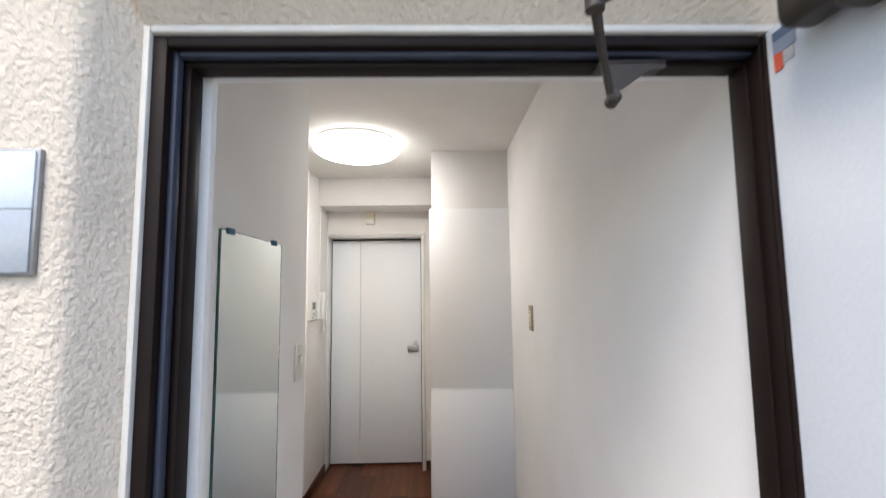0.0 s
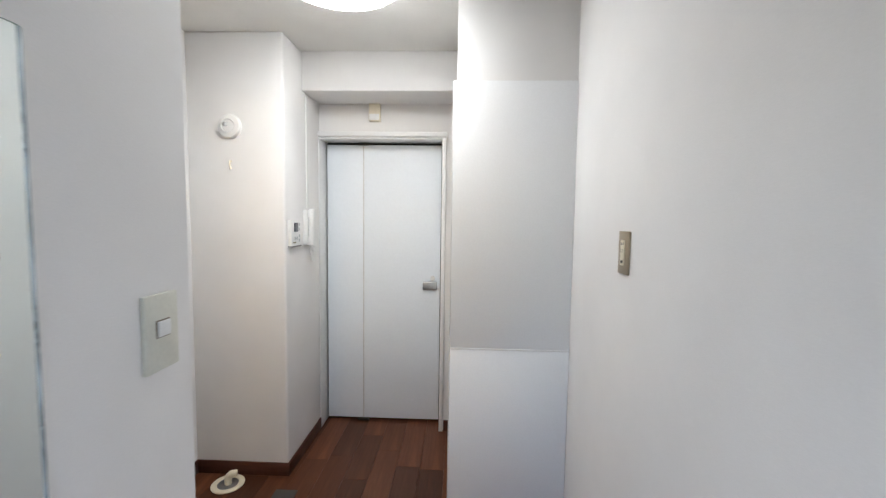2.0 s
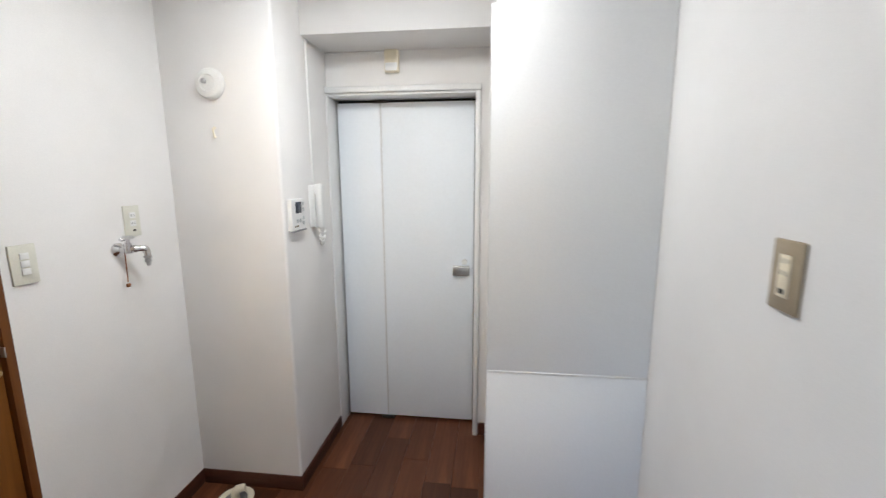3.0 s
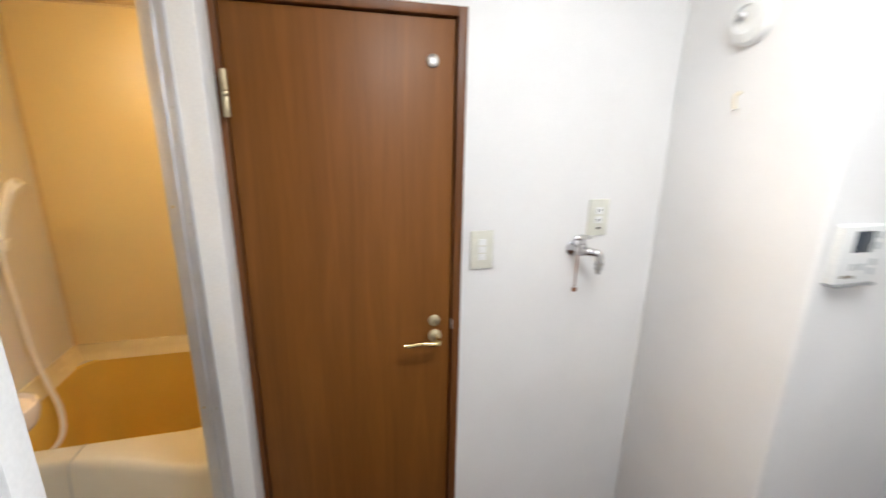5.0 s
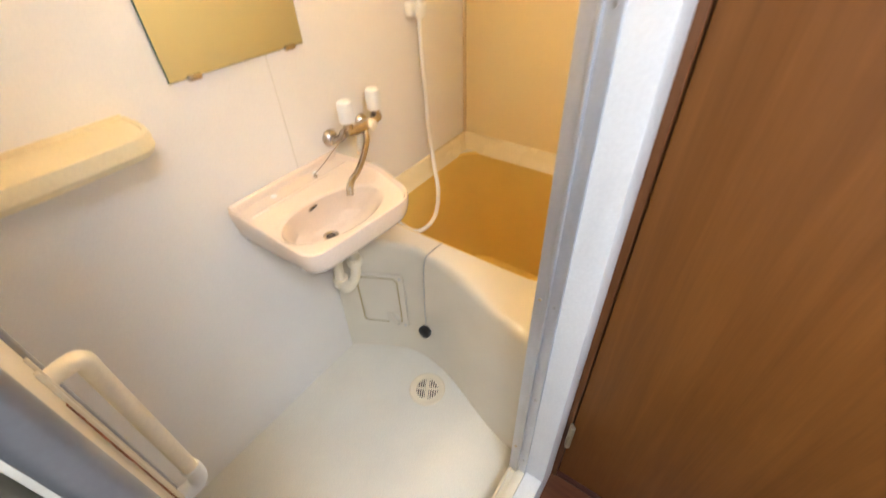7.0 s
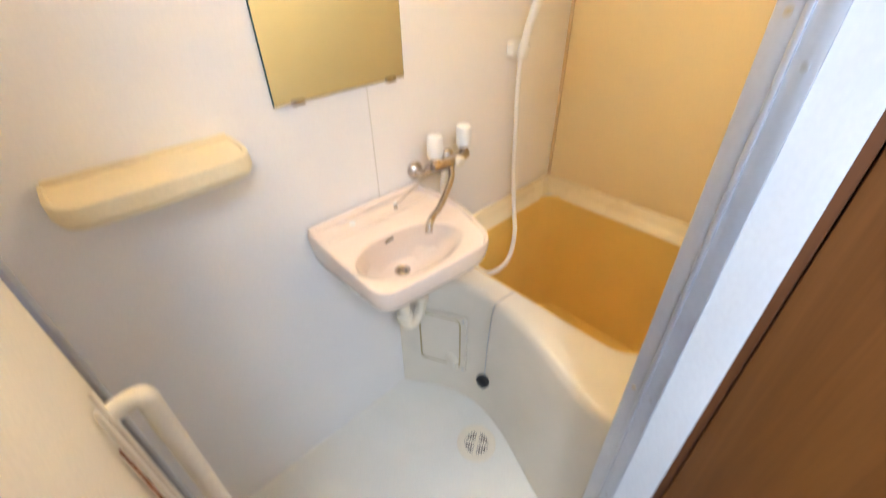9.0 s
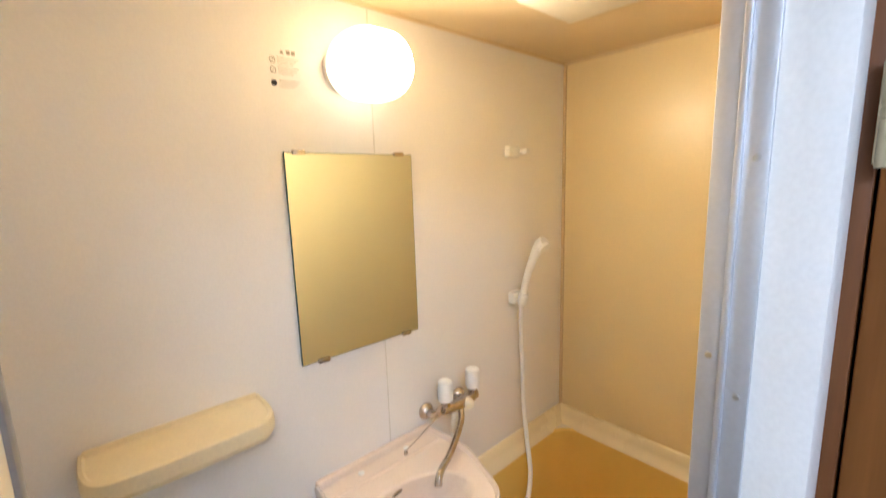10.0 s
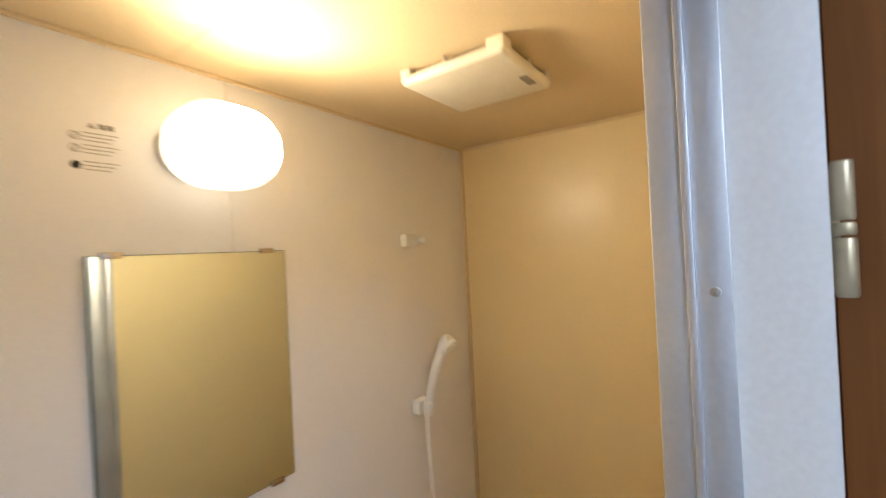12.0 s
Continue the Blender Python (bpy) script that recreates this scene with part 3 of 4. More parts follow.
def wall_tap():
    t = thing("washing_machine_tap", (XL, 2.83, 1.195), "chrome washing-machine tap on the white wall", "tap")
    part("flange", lathe([(0.026, 0), (0.026, 0.006), (0.014, 0.014), (0.011, 0.016)], (XL, 2.806, 1.192), (1, 0, 0)), CHROME, t)
    part("body", join(tube([(XL + 0.01, 2.806, 1.192), (XL + 0.034, 2.808, 1.194), (XL + 0.056, 2.818, 1.194), (XL + 0.066, 2.830, 1.193)], 0.0105, 14), lathe([(0.012, -0.016), (0.014, 0), (0.012, 0.02)], (XL + 0.042, 2.810, 1.196), (0, 0, 1)),
                      lathe([(0.0135, -0.006), (0.0145, 0), (0.0135, 0.006)], (XL + 0.060, 2.822, 1.194), (0.6, 0.8, 0))), CHROME, t)
    part("spout", tube([(XL + 0.062, 2.826, 1.193), (XL + 0.076, 2.843, 1.192), (XL + 0.080, 2.850, 1.180), (XL + 0.080, 2.851, 1.162)], [0.0115, 0.0125, 0.0125, 0.0115], 14), CHROME, t)
    part("nozzle", lathe([(0.014, 0), (0.014, -0.008), (0.010, -0.010), (0.010, -0.016), (0.012, -0.017), (0.012, -0.022), (0.008, -0.024), (0.007, -0.036)], (XL + 0.080, 2.851, 1.163), (0, 0, 1)), STEEL, t, "ribbed hose nozzle")
    part("handle", join(lathe([(0.008, 0), (0.008, 0.02)], (XL + 0.042, 2.810, 1.214), (0, 0, 1)), tube([(XL + 0.042, 2.780, 1.232), (XL + 0.042, 2.80, 1.236), (XL + 0.042, 2.838, 1.235)], [0.005, 0.010, 0.005], 12)), CHROME, t, "chrome lever")
    part("tag", join(bar((XL + 0.03, 2.806, 1.18), (XL + 0.026, 2.808, 1.07), 0.0022, 6), box(XL + 0.022, XL + 0.030, 2.800, 2.816, 1.052, 1.066, 0.003)), RUST, t, "reddish hanging tag")


wall_tap()

outlet_w = thing("wall_outlet", (XL, 2.881, 1.29), "off-white wall outlet plate above the tap", "outlet")
part("plate", plate_box(XL, 2.881, 1.290, 0.070, 0.116, "+x"), BEIGE_PLATE, outlet_w)
for z in (1.312, 1.282):
    part("socket", plate_box(XL + 0.0078, 2.881, z, 0.026, 0.022, "+x", 0.002, 0.0008), WHITE_PLASTIC, outlet_w)
    # slots drawn as dark plates in place of shaded holes
    for dy in (-0.006, 0.006):
        part("slot", plate_box(XL + 0.0096, 2.881 + dy, z, 0.002, 0.008, "+x", 0.0006, 0), DARK, outlet_w)
part("earth_terminal", plate_box(XL + 0.0078, 2.884, 1.255, 0.012, 0.007, "+x", 0.002, 0.0005), DARK, outlet_w)

bath_switch = thing("light_switch", (XL, 2.493, 1.203), "off-white wall plate with three small switches", "light switch")
part("plate", plate_box(XL, 2.493, 1.203, 0.072, 0.118, "+x"), BEIGE_PLATE, bath_switch)
for z in (1.228, 1.205, 1.182):
    part("rocker", plate_box(XL + 0.0078, 2.493, z, 0.024, 0.019, "+x", 0.004, 0.001), WHITE_PLASTIC, bath_switch)

drain_pan = thing("washer_drain", (-1.15, 3.01, 0), "cream floor drain flange with an elbow spigot", "floor drain")
part("flange", lathe([(0.050, 0.001), (0.078, 0.001), (0.080, 0.006), (0.076, 0.010), (0.056, 0.011), (0.050, 0.006)], (-1.15, 3.012, 0), (0, 0, 1), 40, False), CREAM_PLASTIC, drain_pan)
part("grate", lathe([(0.052, 0.002), (0.052, 0.0045), (0, 0.005)], (-1.15, 3.012, 0), (0, 0, 1), 32), GREY_STILE, drain_pan, "grey metal grate")
part("spigot", tube([(-1.15, 3.015, 0.003), (-1.15, 3.015, 0.035), (-1.135, 3.02, 0.052), (-1.11, 3.03, 0.055)], [0.018, 0.018, 0.019, 0.016], 14), CREAM_PLASTIC, drain_pan, "cream elbow spigot")
hatch_f = thing("floor_cover", (-0.83, 2.93, 0), "small grey metal cover set in the floor", "floor cover")
part("plate", box(-0.885, -0.775, 2.875, 2.985, 0.0005, 0.0055, 0.0015), mat("dull_grey_cover", (0.10, 0.095, 0.09), 0.45, 0.4, vary=0.1), hatch_f)

# ---- brown toilet door ----
tdoor = thing("door_2", (XL, 2.11, 0), "brown wood-veneer toilet door in a brown frame, closed", "door", kind="structure")
part("frame_side", box(XL - 0.09, XL + 0.010, 1.786, 1.832, 0, 1.853, 0.002), TRIM_WOOD, tdoor)
part("frame_side", box(XL - 0.09, XL + 0.010, 2.404, 2.429, 0, 1.853, 0.002), TRIM_WOOD, tdoor)
part("frame_head", box(XL - 0.09, XL + 0.010, 1.832, 2.404, 1.829, 1.853, 0.002), TRIM_WOOD, tdoor)
part("sill", box(XL - 0.09, XL + 0.006, 1.820, 2.404, 0, 0.012, 0.002), SKIRTING, tdoor)
# near-black backing stands in for shade in the seam round the leaf
part("gap", box(XL - 0.09, XL - 0.042, 1.820, 2.404, 0.012, 1.829), DARK, tdoor, "dark panel put in for the shade behind the leaf")
tleaf = part("leaf", box(XL - 0.040, XL - 0.004, 1.8350, 2.3995, 0.018, 1.8245, 0.002), VENEER, tdoor)
for z in (1.568, 0.24):
    h = part("hinge", join(*[lathe([(0.0065, a), (0.0075, a + 0.002), (0.0075, b - 0.002), (0.0065, b)], (XL + 0.024, 1.838, z), (0, 0, 1), 16) for a, b in ((0, 0.046), (0.048, 0.058), (0.060, 0.106))],
                           box(XL + 0.0105, XL + 0.0235, 1.829, 1.836, z + 0.004, z + 0.102, 0.001)), OLD_BRASS, tdoor, "dull brass hinge")
part("rose", lathe([(0.021, 0), (0.021, 0.006), (0.016, 0.010), (0.009, 0.012), (0.009, 0.045)], (XL - 0.004, 2.352, 0.933), (1, 0, 0)), OLD_BRASS, tleaf, "dull brass handle rose")
part("lever", tube([(XL + 0.030, 2.352, 0.933), (XL + 0.050, 2.350, 0.934), (XL + 0.056, 2.335, 0.934), (XL + 0.054, 2.30, 0.937), (XL + 0.050, 2.262, 0.933), (XL + 0.049, 2.246, 0.936)], [0.009, 0.010, 0.0085, 0.007, 0.0075, 0.006], 14), BRASS, tleaf, "polished brass lever")
part("lock_rose", lathe([(0.018, 0), (0.018, 0.005), (0.012, 0.009), (0, 0.010)], (XL - 0.004, 2.350, 0.984), (1, 0, 0)), OLD_BRASS, tleaf, "dull brass lock rose")
# dark plate on the lock rose stands for the shaded keyhole
part("lock_slot", box(XL + 0.0055, XL + 0.0066, 2.349, 2.351, 0.978, 0.990), DARK, tleaf, "keyhole slot")
part("strike", box(XL - 0.004, XL + 0.0115, 2.401, 2.405, 0.955, 0.985, 0.0008), STEEL, tdoor, "steel strike plate")
part("indicator", lathe([(0.017, 0), (0.017, 0.004), (0.013, 0.006), (0.012, 0.0045), (0, 0.0045)], (XL - 0.004, 2.339, 1.722), (1, 0, 0)), OLD_CHROME, tleaf, "round metal indicator")
part("indicator_face", box(XL + 0.0004, XL + 0.0013, 2.330, 2.348, 1.715, 1.729), WHITE_PLASTIC, tleaf, "white indicator face")

# ---- bathroom door frame and folding door ----
bframe = thing("bath_door_frame", (-0.94, 1.75, 0), "white casing with a screwed aluminium bathroom door frame", "door frame", kind="structure")
part("casing_side", box(XL + 0.012, -1.252, 1.745, 1.818, 0, 1.935, 0.002), WHITE_PAINT, bframe, "white painted casing")
part("casing_side", box(-0.626, -0.590, 1.718, 1.790, 0, 1.935, 0.002), WHITE_PAINT, bframe, "white painted casing")
part("casing_head", box(-1.252, -0.626, 1.767, 1.815, 1.898, 1.935, 0.002), WHITE_PAINT, bframe, "white painted casing")
part("casing_sill", box(-1.252, -0.626, 1.767, 1.815, 0, 0.165, 0.002), WHITE_PAINT, bframe, "white painted sill")
part("metal_jamb", join(box(-1.290, -1.240, 1.718, 1.742, 0.10, 1.898, 0.002), box(-1.330, -1.290, 1.712, 1.7215, 0.10, 1.98, 0.002), box(-1.346, -1.332, 1.7155, 1.7215, 0.10, 1.98, 0.001), box(-1.252, -1.244, 1.742, 1.766, 0.10, 1.898, 0.001), box(-1.249, -1.236, 1.739, 1.745, 0.10, 1.898, 0.001)), ALUMINIUM, bframe, "satin aluminium jamb")
part("metal_jamb", join(box(-0.650, -0.612, 1.718, 1.742, 0.10, 1.898, 0.002), box(-0.634, -0.626, 1.742, 1.766, 0.10, 1.898, 0.001)), GREY_STILE, bframe, "grey aluminium jamb")
part("metal_head", join(box(-1.240, -0.650, 1.718, 1.742, 1.868, 1.898, 0.002), box(-1.244, -0.634, 1.742, 1.766, 1.885, 1.898, 0.001), box(-1.29, -0.60, 1.720, 1.740, 1.898, 1.99)), ALUMINIUM, bframe, "satin aluminium head rail")
part("metal_sill", join(box(-1.240, -0.650, 1.718, 1.742, 0.075, 0.155, 0.002), box(-1.244, -0.634, 1.742, 1.766, 0.10, 0.170, 0.001), box(-1.240, -0.650, 1.722, 1.728, 0.150, 0.163, 0.001)), CREAM_PLASTIC, bframe, "cream sill rail")


def screw(x, y, z, material, axis=(1, 0, 0)):
    s = part("screw", join(lathe([(0.0036, 0), (0.0032, 0.0014), (0, 0.0018)], (x, y, z), axis, 14)), material, bframe, "small cross-head screw")
    return s


for z in (0.24, 0.55, 0.86, 1.335, 1.582, 1.815):
    screw(-1.2438, 1.756, z, STEEL)
for z in (0.30, 0.87, 1.375, 1.83):
    screw(-1.2398, 1.729, z, OLD_BRASS)

bdoor = thing("folding_bath_door", (-0.67, 1.60, 0.16), "folded cream bathroom door with grey metal stiles", "door")
PANEL_RIM = mat("cream_door_panel", (0.74, 0.68, 0.56), 0.4, vary=0.04, scale=6, bump=0.1, bump_scale=150)
part("outer_panel", box(-0.687, -0.676, 1.40, 1.68, 0.19, 1.85, 0.002), PANEL_RIM, bdoor)
part("inner_panel", box(-0.662, -0.650, 1.40, 1.68, 0.19, 1.85, 0.002), PANEL_RIM, bdoor)
part("stile", tube([(-0.696, 1.700, 0.17), (-0.696, 1.700, 1.86)], 0.011, 20, 0), GREY_STILE, bdoor, "rounded grey stile")
part("stile", box(-0.692, -0.673, 1.378, 1.402, 0.17, 1.86, 0.004), GREY_STILE, bdoor, "grey folding-edge stile")
part("stile", box(-0.667, -0.651, 1.378, 1.402, 0.17, 1.86, 0.003), GREY_STILE, bdoor, "grey folding-edge stile")
part("stile", box(-0.666, -0.648, 1.678, 1.70, 0.17, 1.86, 0.004), GREY_STILE, bdoor, "grey hinge stile")
for z in (0.17, 1.845):
    part("rail", box(-0.692, -0.676, 1.402, 1.68, z, z + 0.025, 0.002), GREY_STILE, bdoor, "grey rail")
part("inner_bead", join(box(-0.6935, -0.6895, 1.445, 1.449, 0.22, 1.12, 0.001), box(-0.6935, -0.6895, 1.470, 1.476, 0.22, 1.12, 0.001)), CREAM_PLASTIC, bdoor, "cream bead")
rust = random.Random(11)
part("rust_stain", join(*[box(-0.6912, -0.6898, 1.4875 - rust.uniform(0.0, 0.003), 1.4905 + rust.uniform(0.0, 0.004) * (1 + math.sin(k * 0.55)), 0.60 + 0.0105 * k, 0.6112 + 0.0105 * k) for k in range(46)]), RUST, bdoor, "brown rust along the bead")
hx, hy = -0.720, 1.438
part("pull_bar", tube([(-0.690, hy, 1.080), (-0.706, hy, 1.082), (-0.716, hy, 1.081), (hx, hy, 1.074), (hx, hy, 1.062), (hx, hy, 1.03), (hx, hy, 0.93), (hx, hy, 0.84), (hx, hy, 0.80)], 0.0105, 18), CREAM_PLASTIC, bdoor, "cream pull bar")
part("bar_end", tube([(hx, hy, 0.822), (hx, hy, 0.792), (-0.710, hy, 0.780), (-0.690, hy, 0.782)], 0.0125, 18), WHITE_PLASTIC, bdoor, "white bar end")

# ---- bathroom ----


def bathtub():
    t = thing("bathtub", (-1.8, 1.35, 0.08), "compact cream bathtub with a yellow inside and curved apron", "bathtub")
    front = [(y, -1.385 - 0.068 * math.cos((y - 1.24) / 0.5 * math.pi) if y > 1.24 else -1.333 - 0.12 * math.sin((y - 0.976) / 0.264 * math.pi / 2)) for y in [0.976 + 0.0308 * i for i in range(25)]]
    outer = [(x, y) for y, x in front] + [(-2.158, front[-1][0]), (-2.158, 0.976)]
    inner = rounded(-1.826, 1.347, 0.565, 0.655, 0.10, 8)
    floor_in = rounded(-1.83, 1.347, 0.44, 0.53, 0.12, 8)
    cx, cy, k = -1.80, 1.35, 120
    angles = [2 * math.pi * i / k for i in range(k)]
    o = [ray_to(outer, cx, cy, a) for a in angles]

    def lean(amount):
        """The apron's outline drawn back towards the top of its face."""
        return [(x - amount * (0.45 + 0.55 * min(max((y - 1.15) / 0.35, 0), 1)), y) if x > -1.6 else (x, y) for x, y in o]

    inn = [ray_to(inner, cx, cy, a) for a in angles]
    low = [ray_to(floor_in, cx, cy, a) for a in angles]
    mid = [tuple(a + (b - a) * 0.03 for a, b in zip(p, q)) for p, q in zip(inn, low)]
    big = [(cx + (x - cx) * 1.03, cy + (y - cy) * 1.025) for x, y in inn]
    apron = loft([[(x, y, 0.081) for x, y in o]] + [[(x, y, z) for x, y in lean(d)] for d, z in ((0.007, 0.30), (0.016, 0.50), (0.023, 0.572), (0.028, 0.588), (0.037, 0.597), (0.050, 0.6012))]
                 + [[(x, y, 0.602) for x, y in big]], caps=(False, False))
    part("apron", apron, TUB_CREAM, t, "cream moulded rim and apron")
    inside = loft([[(x, y, 0.602) for x, y in big], [(x, y, 0.598) for x, y in inn], [(x, y, 0.580) for x, y in mid], [(x * 0.8 + lx * 0.2, y * 0.8 + ly * 0.2, 0.40) for (x, y), (lx, ly) in zip(mid, low)],
                   [(x * 0.25 + lx * 0.75, y * 0.25 + ly * 0.75, 0.15) for (x, y), (lx, ly) in zip(mid, low)], [(x, y, 0.115) for x, y in low]], caps=(False, True))
    part("inside", inside, TUB_YELLOW, t, "yellow inner shell")
    cove = [(0.0, 0.655), (0.010, 0.654), (0.018, 0.645), (0.024, 0.628), (0.034, 0.612), (0.050, 0.604), (0.056, 0.598), (0.0, 0.598)]
    wall_rim = join(outline([(-2.158 + d, z) for d, z in cove], 0.976, 1.70), outline([(0.976 + d * 0.85, z) for d, z in cove], -2.150, -1.455, "x"))
    part("wall_upstand", wall_rim, TUB_RIM, t, "cream upstand along the walls")
    hy0, hy1, hz, hh = 1.025, 1.192, 0.347, 0.255
    rim = [rounded((hy0 + hy1) / 2, hz, hy1 - hy0, hh, 0.012), rounded((hy0 + hy1) / 2, hz, hy1 - hy0 - 0.036, hh - 0.03, 0.02)]

    def apron_x(y):
        return -1.333 - 0.12 * math.sin((min(y, 1.24) - 0.976) / 0.264 * math.pi / 2)

    h = part("hatch", loft([[(apron_x(y) + d, y, z) for y, z in ring] for ring, d in ((rim[0], -0.002), (rim[0], 0.006), (rim[1], 0.006), (rim[1], 0.001))], caps=(False, True)), TUB_CREAM, t, "cream inspection hatch")
    # recess edge shade painted as a flat darker band
    part("hatch_shade_band", loft([[(apron_x(y) + d, y, z) for y, z in ring] for ring, d in ((rim[1], 0.0062), (rounded((hy0 + hy1) / 2, hz, hy1 - hy0 - 0.046, hh - 0.04, 0.018), 0.0062))], caps=(False, False)), mat("shadow_groove", (0.42, 0.34, 0.16), 0.5), h, "flat darker band painted as the shade of the groove")
    part("hatch_block", outline([(1.048, 0.236), (1.166, 0.236), (1.166, 0.262), (1.146, 0.288), (1.048, 0.288)], apron_x(1.12) - 0.012, apron_x(1.12) + 0.006, "x"), TUB_CREAM, h, "raised lower block")
    for y, z in ((1.182, 0.464), (1.182, 0.231)):
        part("hatch_screw", lathe([(0.006, 0), (0.004, 0.003), (0, 0.0035)], (apron_x(y) + 0.006, y, z), (1, 0, 0), 12), STEEL, h)
    px = -1.436
    part("chain", tube([(-1.535, 1.296, 0.605), (-1.482, 1.292, 0.605), (px - 0.012, 1.290, 0.588), (px + 0.002, 1.289, 0.45), (px + 0.006, 1.288, 0.31)], 0.0018, 6, 4), STEEL, t, "thin ball chain")
    part("plug", lathe([(0.020, 0), (0.023, 0.006), (0.022, 0.018), (0.014, 0.022), (0, 0.023)], (px + 0.004, 1.288, 0.283), (1, 0, 0.15)), RUBBER, t, "black rubber plug")


bathtub()

fdrain = thing("bath_floor_drain", (-1.352, 1.33, 0.08), "round white floor drain with a slotted grate", "floor drain")
DX, DY = -1.342, 1.342
part("rim", lathe([(0.039, 0.001), (0.040, 0.006), (0.050, 0.0045), (0.060, 0.006), (0.064, 0.004), (0.064, 0.001)], (DX, DY, 0.08), (0, 0, 1), 48, False), CREAM_PLASTIC, fdrain, "pale translucent ring")
# no depth here: a flat dark disc carries the shade below the slats
part("well", lathe([(0.040, 0.0005), (0.040, 0.0015), (0, 0.0015)], (DX, DY, 0.08), (0, 0, 1), 32), mat("drain_shade", (0.09, 0.08, 0.065), 0.6), fdrain, "dark disc put in for the shade under the grate")
for d in (-0.034, -0.026, -0.018, -0.010, 0.010, 0.018, 0.026, 0.034):
    h = math.sqrt(0.0395 ** 2 - d * d)
    b = box(-h, h, d - 0.0019, d + 0.0019, 0.082, 0.0855)
    b.transform(pose(DX, DY, 0, 0, 0, 30))
    part("slat", b, CREAM_PLASTIC, fdrain)
b = box(-0.004, 0.004, -0.0395, 0.0395, 0.0850, 0.0872)
b.transform(pose(DX, DY, 0, 0, 0, 30))
part("cross_bar", b, CREAM_PLASTIC, fdrain)
b = box(-0.0395, 0.0395, -0.006, 0.006, 0.0822, 0.0866)
b.transform(pose(DX, DY, 0, 0, 0, 30))
part("cross_bar", b, CREAM_PLASTIC, fdrain)


def basin():
    t = thing("wash_basin", (-1.27, 1.14, 0.86), "small pinkish resin wall basin with an oval bowl", "wash basin")
    poly = []
    corners = [(-1.100, 0.977, 0.004), (-1.083, 1.296, 0.050), (-1.400, 1.322, 0.06), (-1.470, 1.130, 0.05), (-1.456, 0.977, 0.004)]
    for i, (x, y, r) in enumerate(corners):
        p0, p2, p = Vector(corners[i - 1][:2]), Vector(corners[(i + 1) % 5][:2]), Vector((x, y))
        a, b = p + (p0 - p).normalized() * r, p + (p2 - p).normalized() * r
        for s in range(7):
            f = s / 6
            q = a * (1 - f) ** 2 + p * 2 * f * (1 - f) + b * f * f
            poly.append((q.x, q.y))
    cx, cy, k = -1.262, 1.165, 96
    angles = [2 * math.pi * i / k for i in range(k)]
    o = [ray_to(poly, cx, cy, a) for a in angles]

    def ell(rx, ry, f=0.0, turn=-6):
        out = []
        for a in angles:
            b = a - radians(turn)
            q = 1 / math.sqrt((math.cos(b) / rx) ** 2 + (math.sin(b) / ry) ** 2)
            out.append((-1.250 - 0.015 * f + q * math.cos(a), 1.188 - 0.060 * f + q * math.sin(a)))
        return out

    def sc(ring, f, g=None):
        return [(cx + (x - cx) * f, cy + (y - cy) * (g or f)) for x, y in ring]

    def clampy(ring, z):
        """A ring kept off the wall; below the rim the underside rises towards the front."""
        return [(x, max(y, 0.9765), z + max(0.842 - z, 0) * 0.5 * min(max((y - 1.0) / 0.28, 0), 1)) for x, y in ring]

    rings = [clampy(sc(o, 0.30), 0.705), clampy(sc(o, 0.55), 0.722), clampy(sc(o, 0.82), 0.752), clampy(sc(o, 0.925), 0.772), clampy(sc(o, 0.965), 0.795), clampy(sc(o, 0.992), 0.838), clampy(o, 0.856), clampy(sc(o, 0.990), 0.866),
             clampy(sc(o, 0.968), 0.8675), clampy(sc(o, 0.948), 0.862), clampy(sc(o, 0.935), 0.856)]
    for rx, ry, f, z in ((0.146, 0.090, 0, 0.853), (0.138, 0.083, 0.03, 0.848), (0.128, 0.076, 0.20, 0.825), (0.104, 0.064, 0.6, 0.780), (0.060, 0.042, 0.9, 0.750), (0.022, 0.020, 1, 0.740)):
        rings.append([(x, y, z) for x, y in ell(rx, ry, f)])
    part("bowl", loft(rings), BASIN, t)
    part("back_ledge", box(-1.452, -1.104, 0.9765, 0.992, 0.850, 0.876, 0.005, 3), BASIN, t)
    part("ledge_step", box(-1.440, -1.122, 1.036, 1.046, 0.850, 0.8595, 0.003, 3), BASIN, t)
    for x in (-1.21, -1.35):
        part("hole_cap", lathe([(0.008, 0), (0.008, 0.002), (0.005, 0.004), (0, 0.0045)], (x, 1.010, 0.8565), (0, 0, 1), 20), WHITE_PLASTIC, t, "white hole cap")
    dx, dy = -1.265, 1.128
    part("drain", lathe([(0.012, 0.001), (0.020, 0.001), (0.021, 0.004), (0.017, 0.006), (0.012, 0.003)], (dx, dy, 0.740), (0, 0, 1), 24, False), OLD_CHROME, t, "worn chrome drain ring")
    # flat dark disc in place of the shade inside the drain
    part("drain_hole_shade", lathe([(0.013, 0.001), (0.013, 0.002), (0, 0.002)], (dx, dy, 0.7405), (0, 0, 1), 20), DARK, t)
    part("drain_cross", join(box(dx - 0.012, dx + 0.012, dy - 0.0012, dy + 0.0012, 0.742, 0.744), box(dx - 0.0012, dx + 0.0012, dy - 0.012, dy + 0.012, 0.742, 0.744)), OLD_CHROME, t)
    b = outline(rounded(0, 0, 0.030, 0.011, 0.005), -0.002, 0.002)
    b.transform(pose(-1.252, 1.102, 0.832, -25, 0, 8))
    part("overflow", b, OLD_CHROME, t, "overflow slot")
    b = outline(rounded(0, 0, 0.024, 0.006, 0.0028), 0.002, 0.0028)
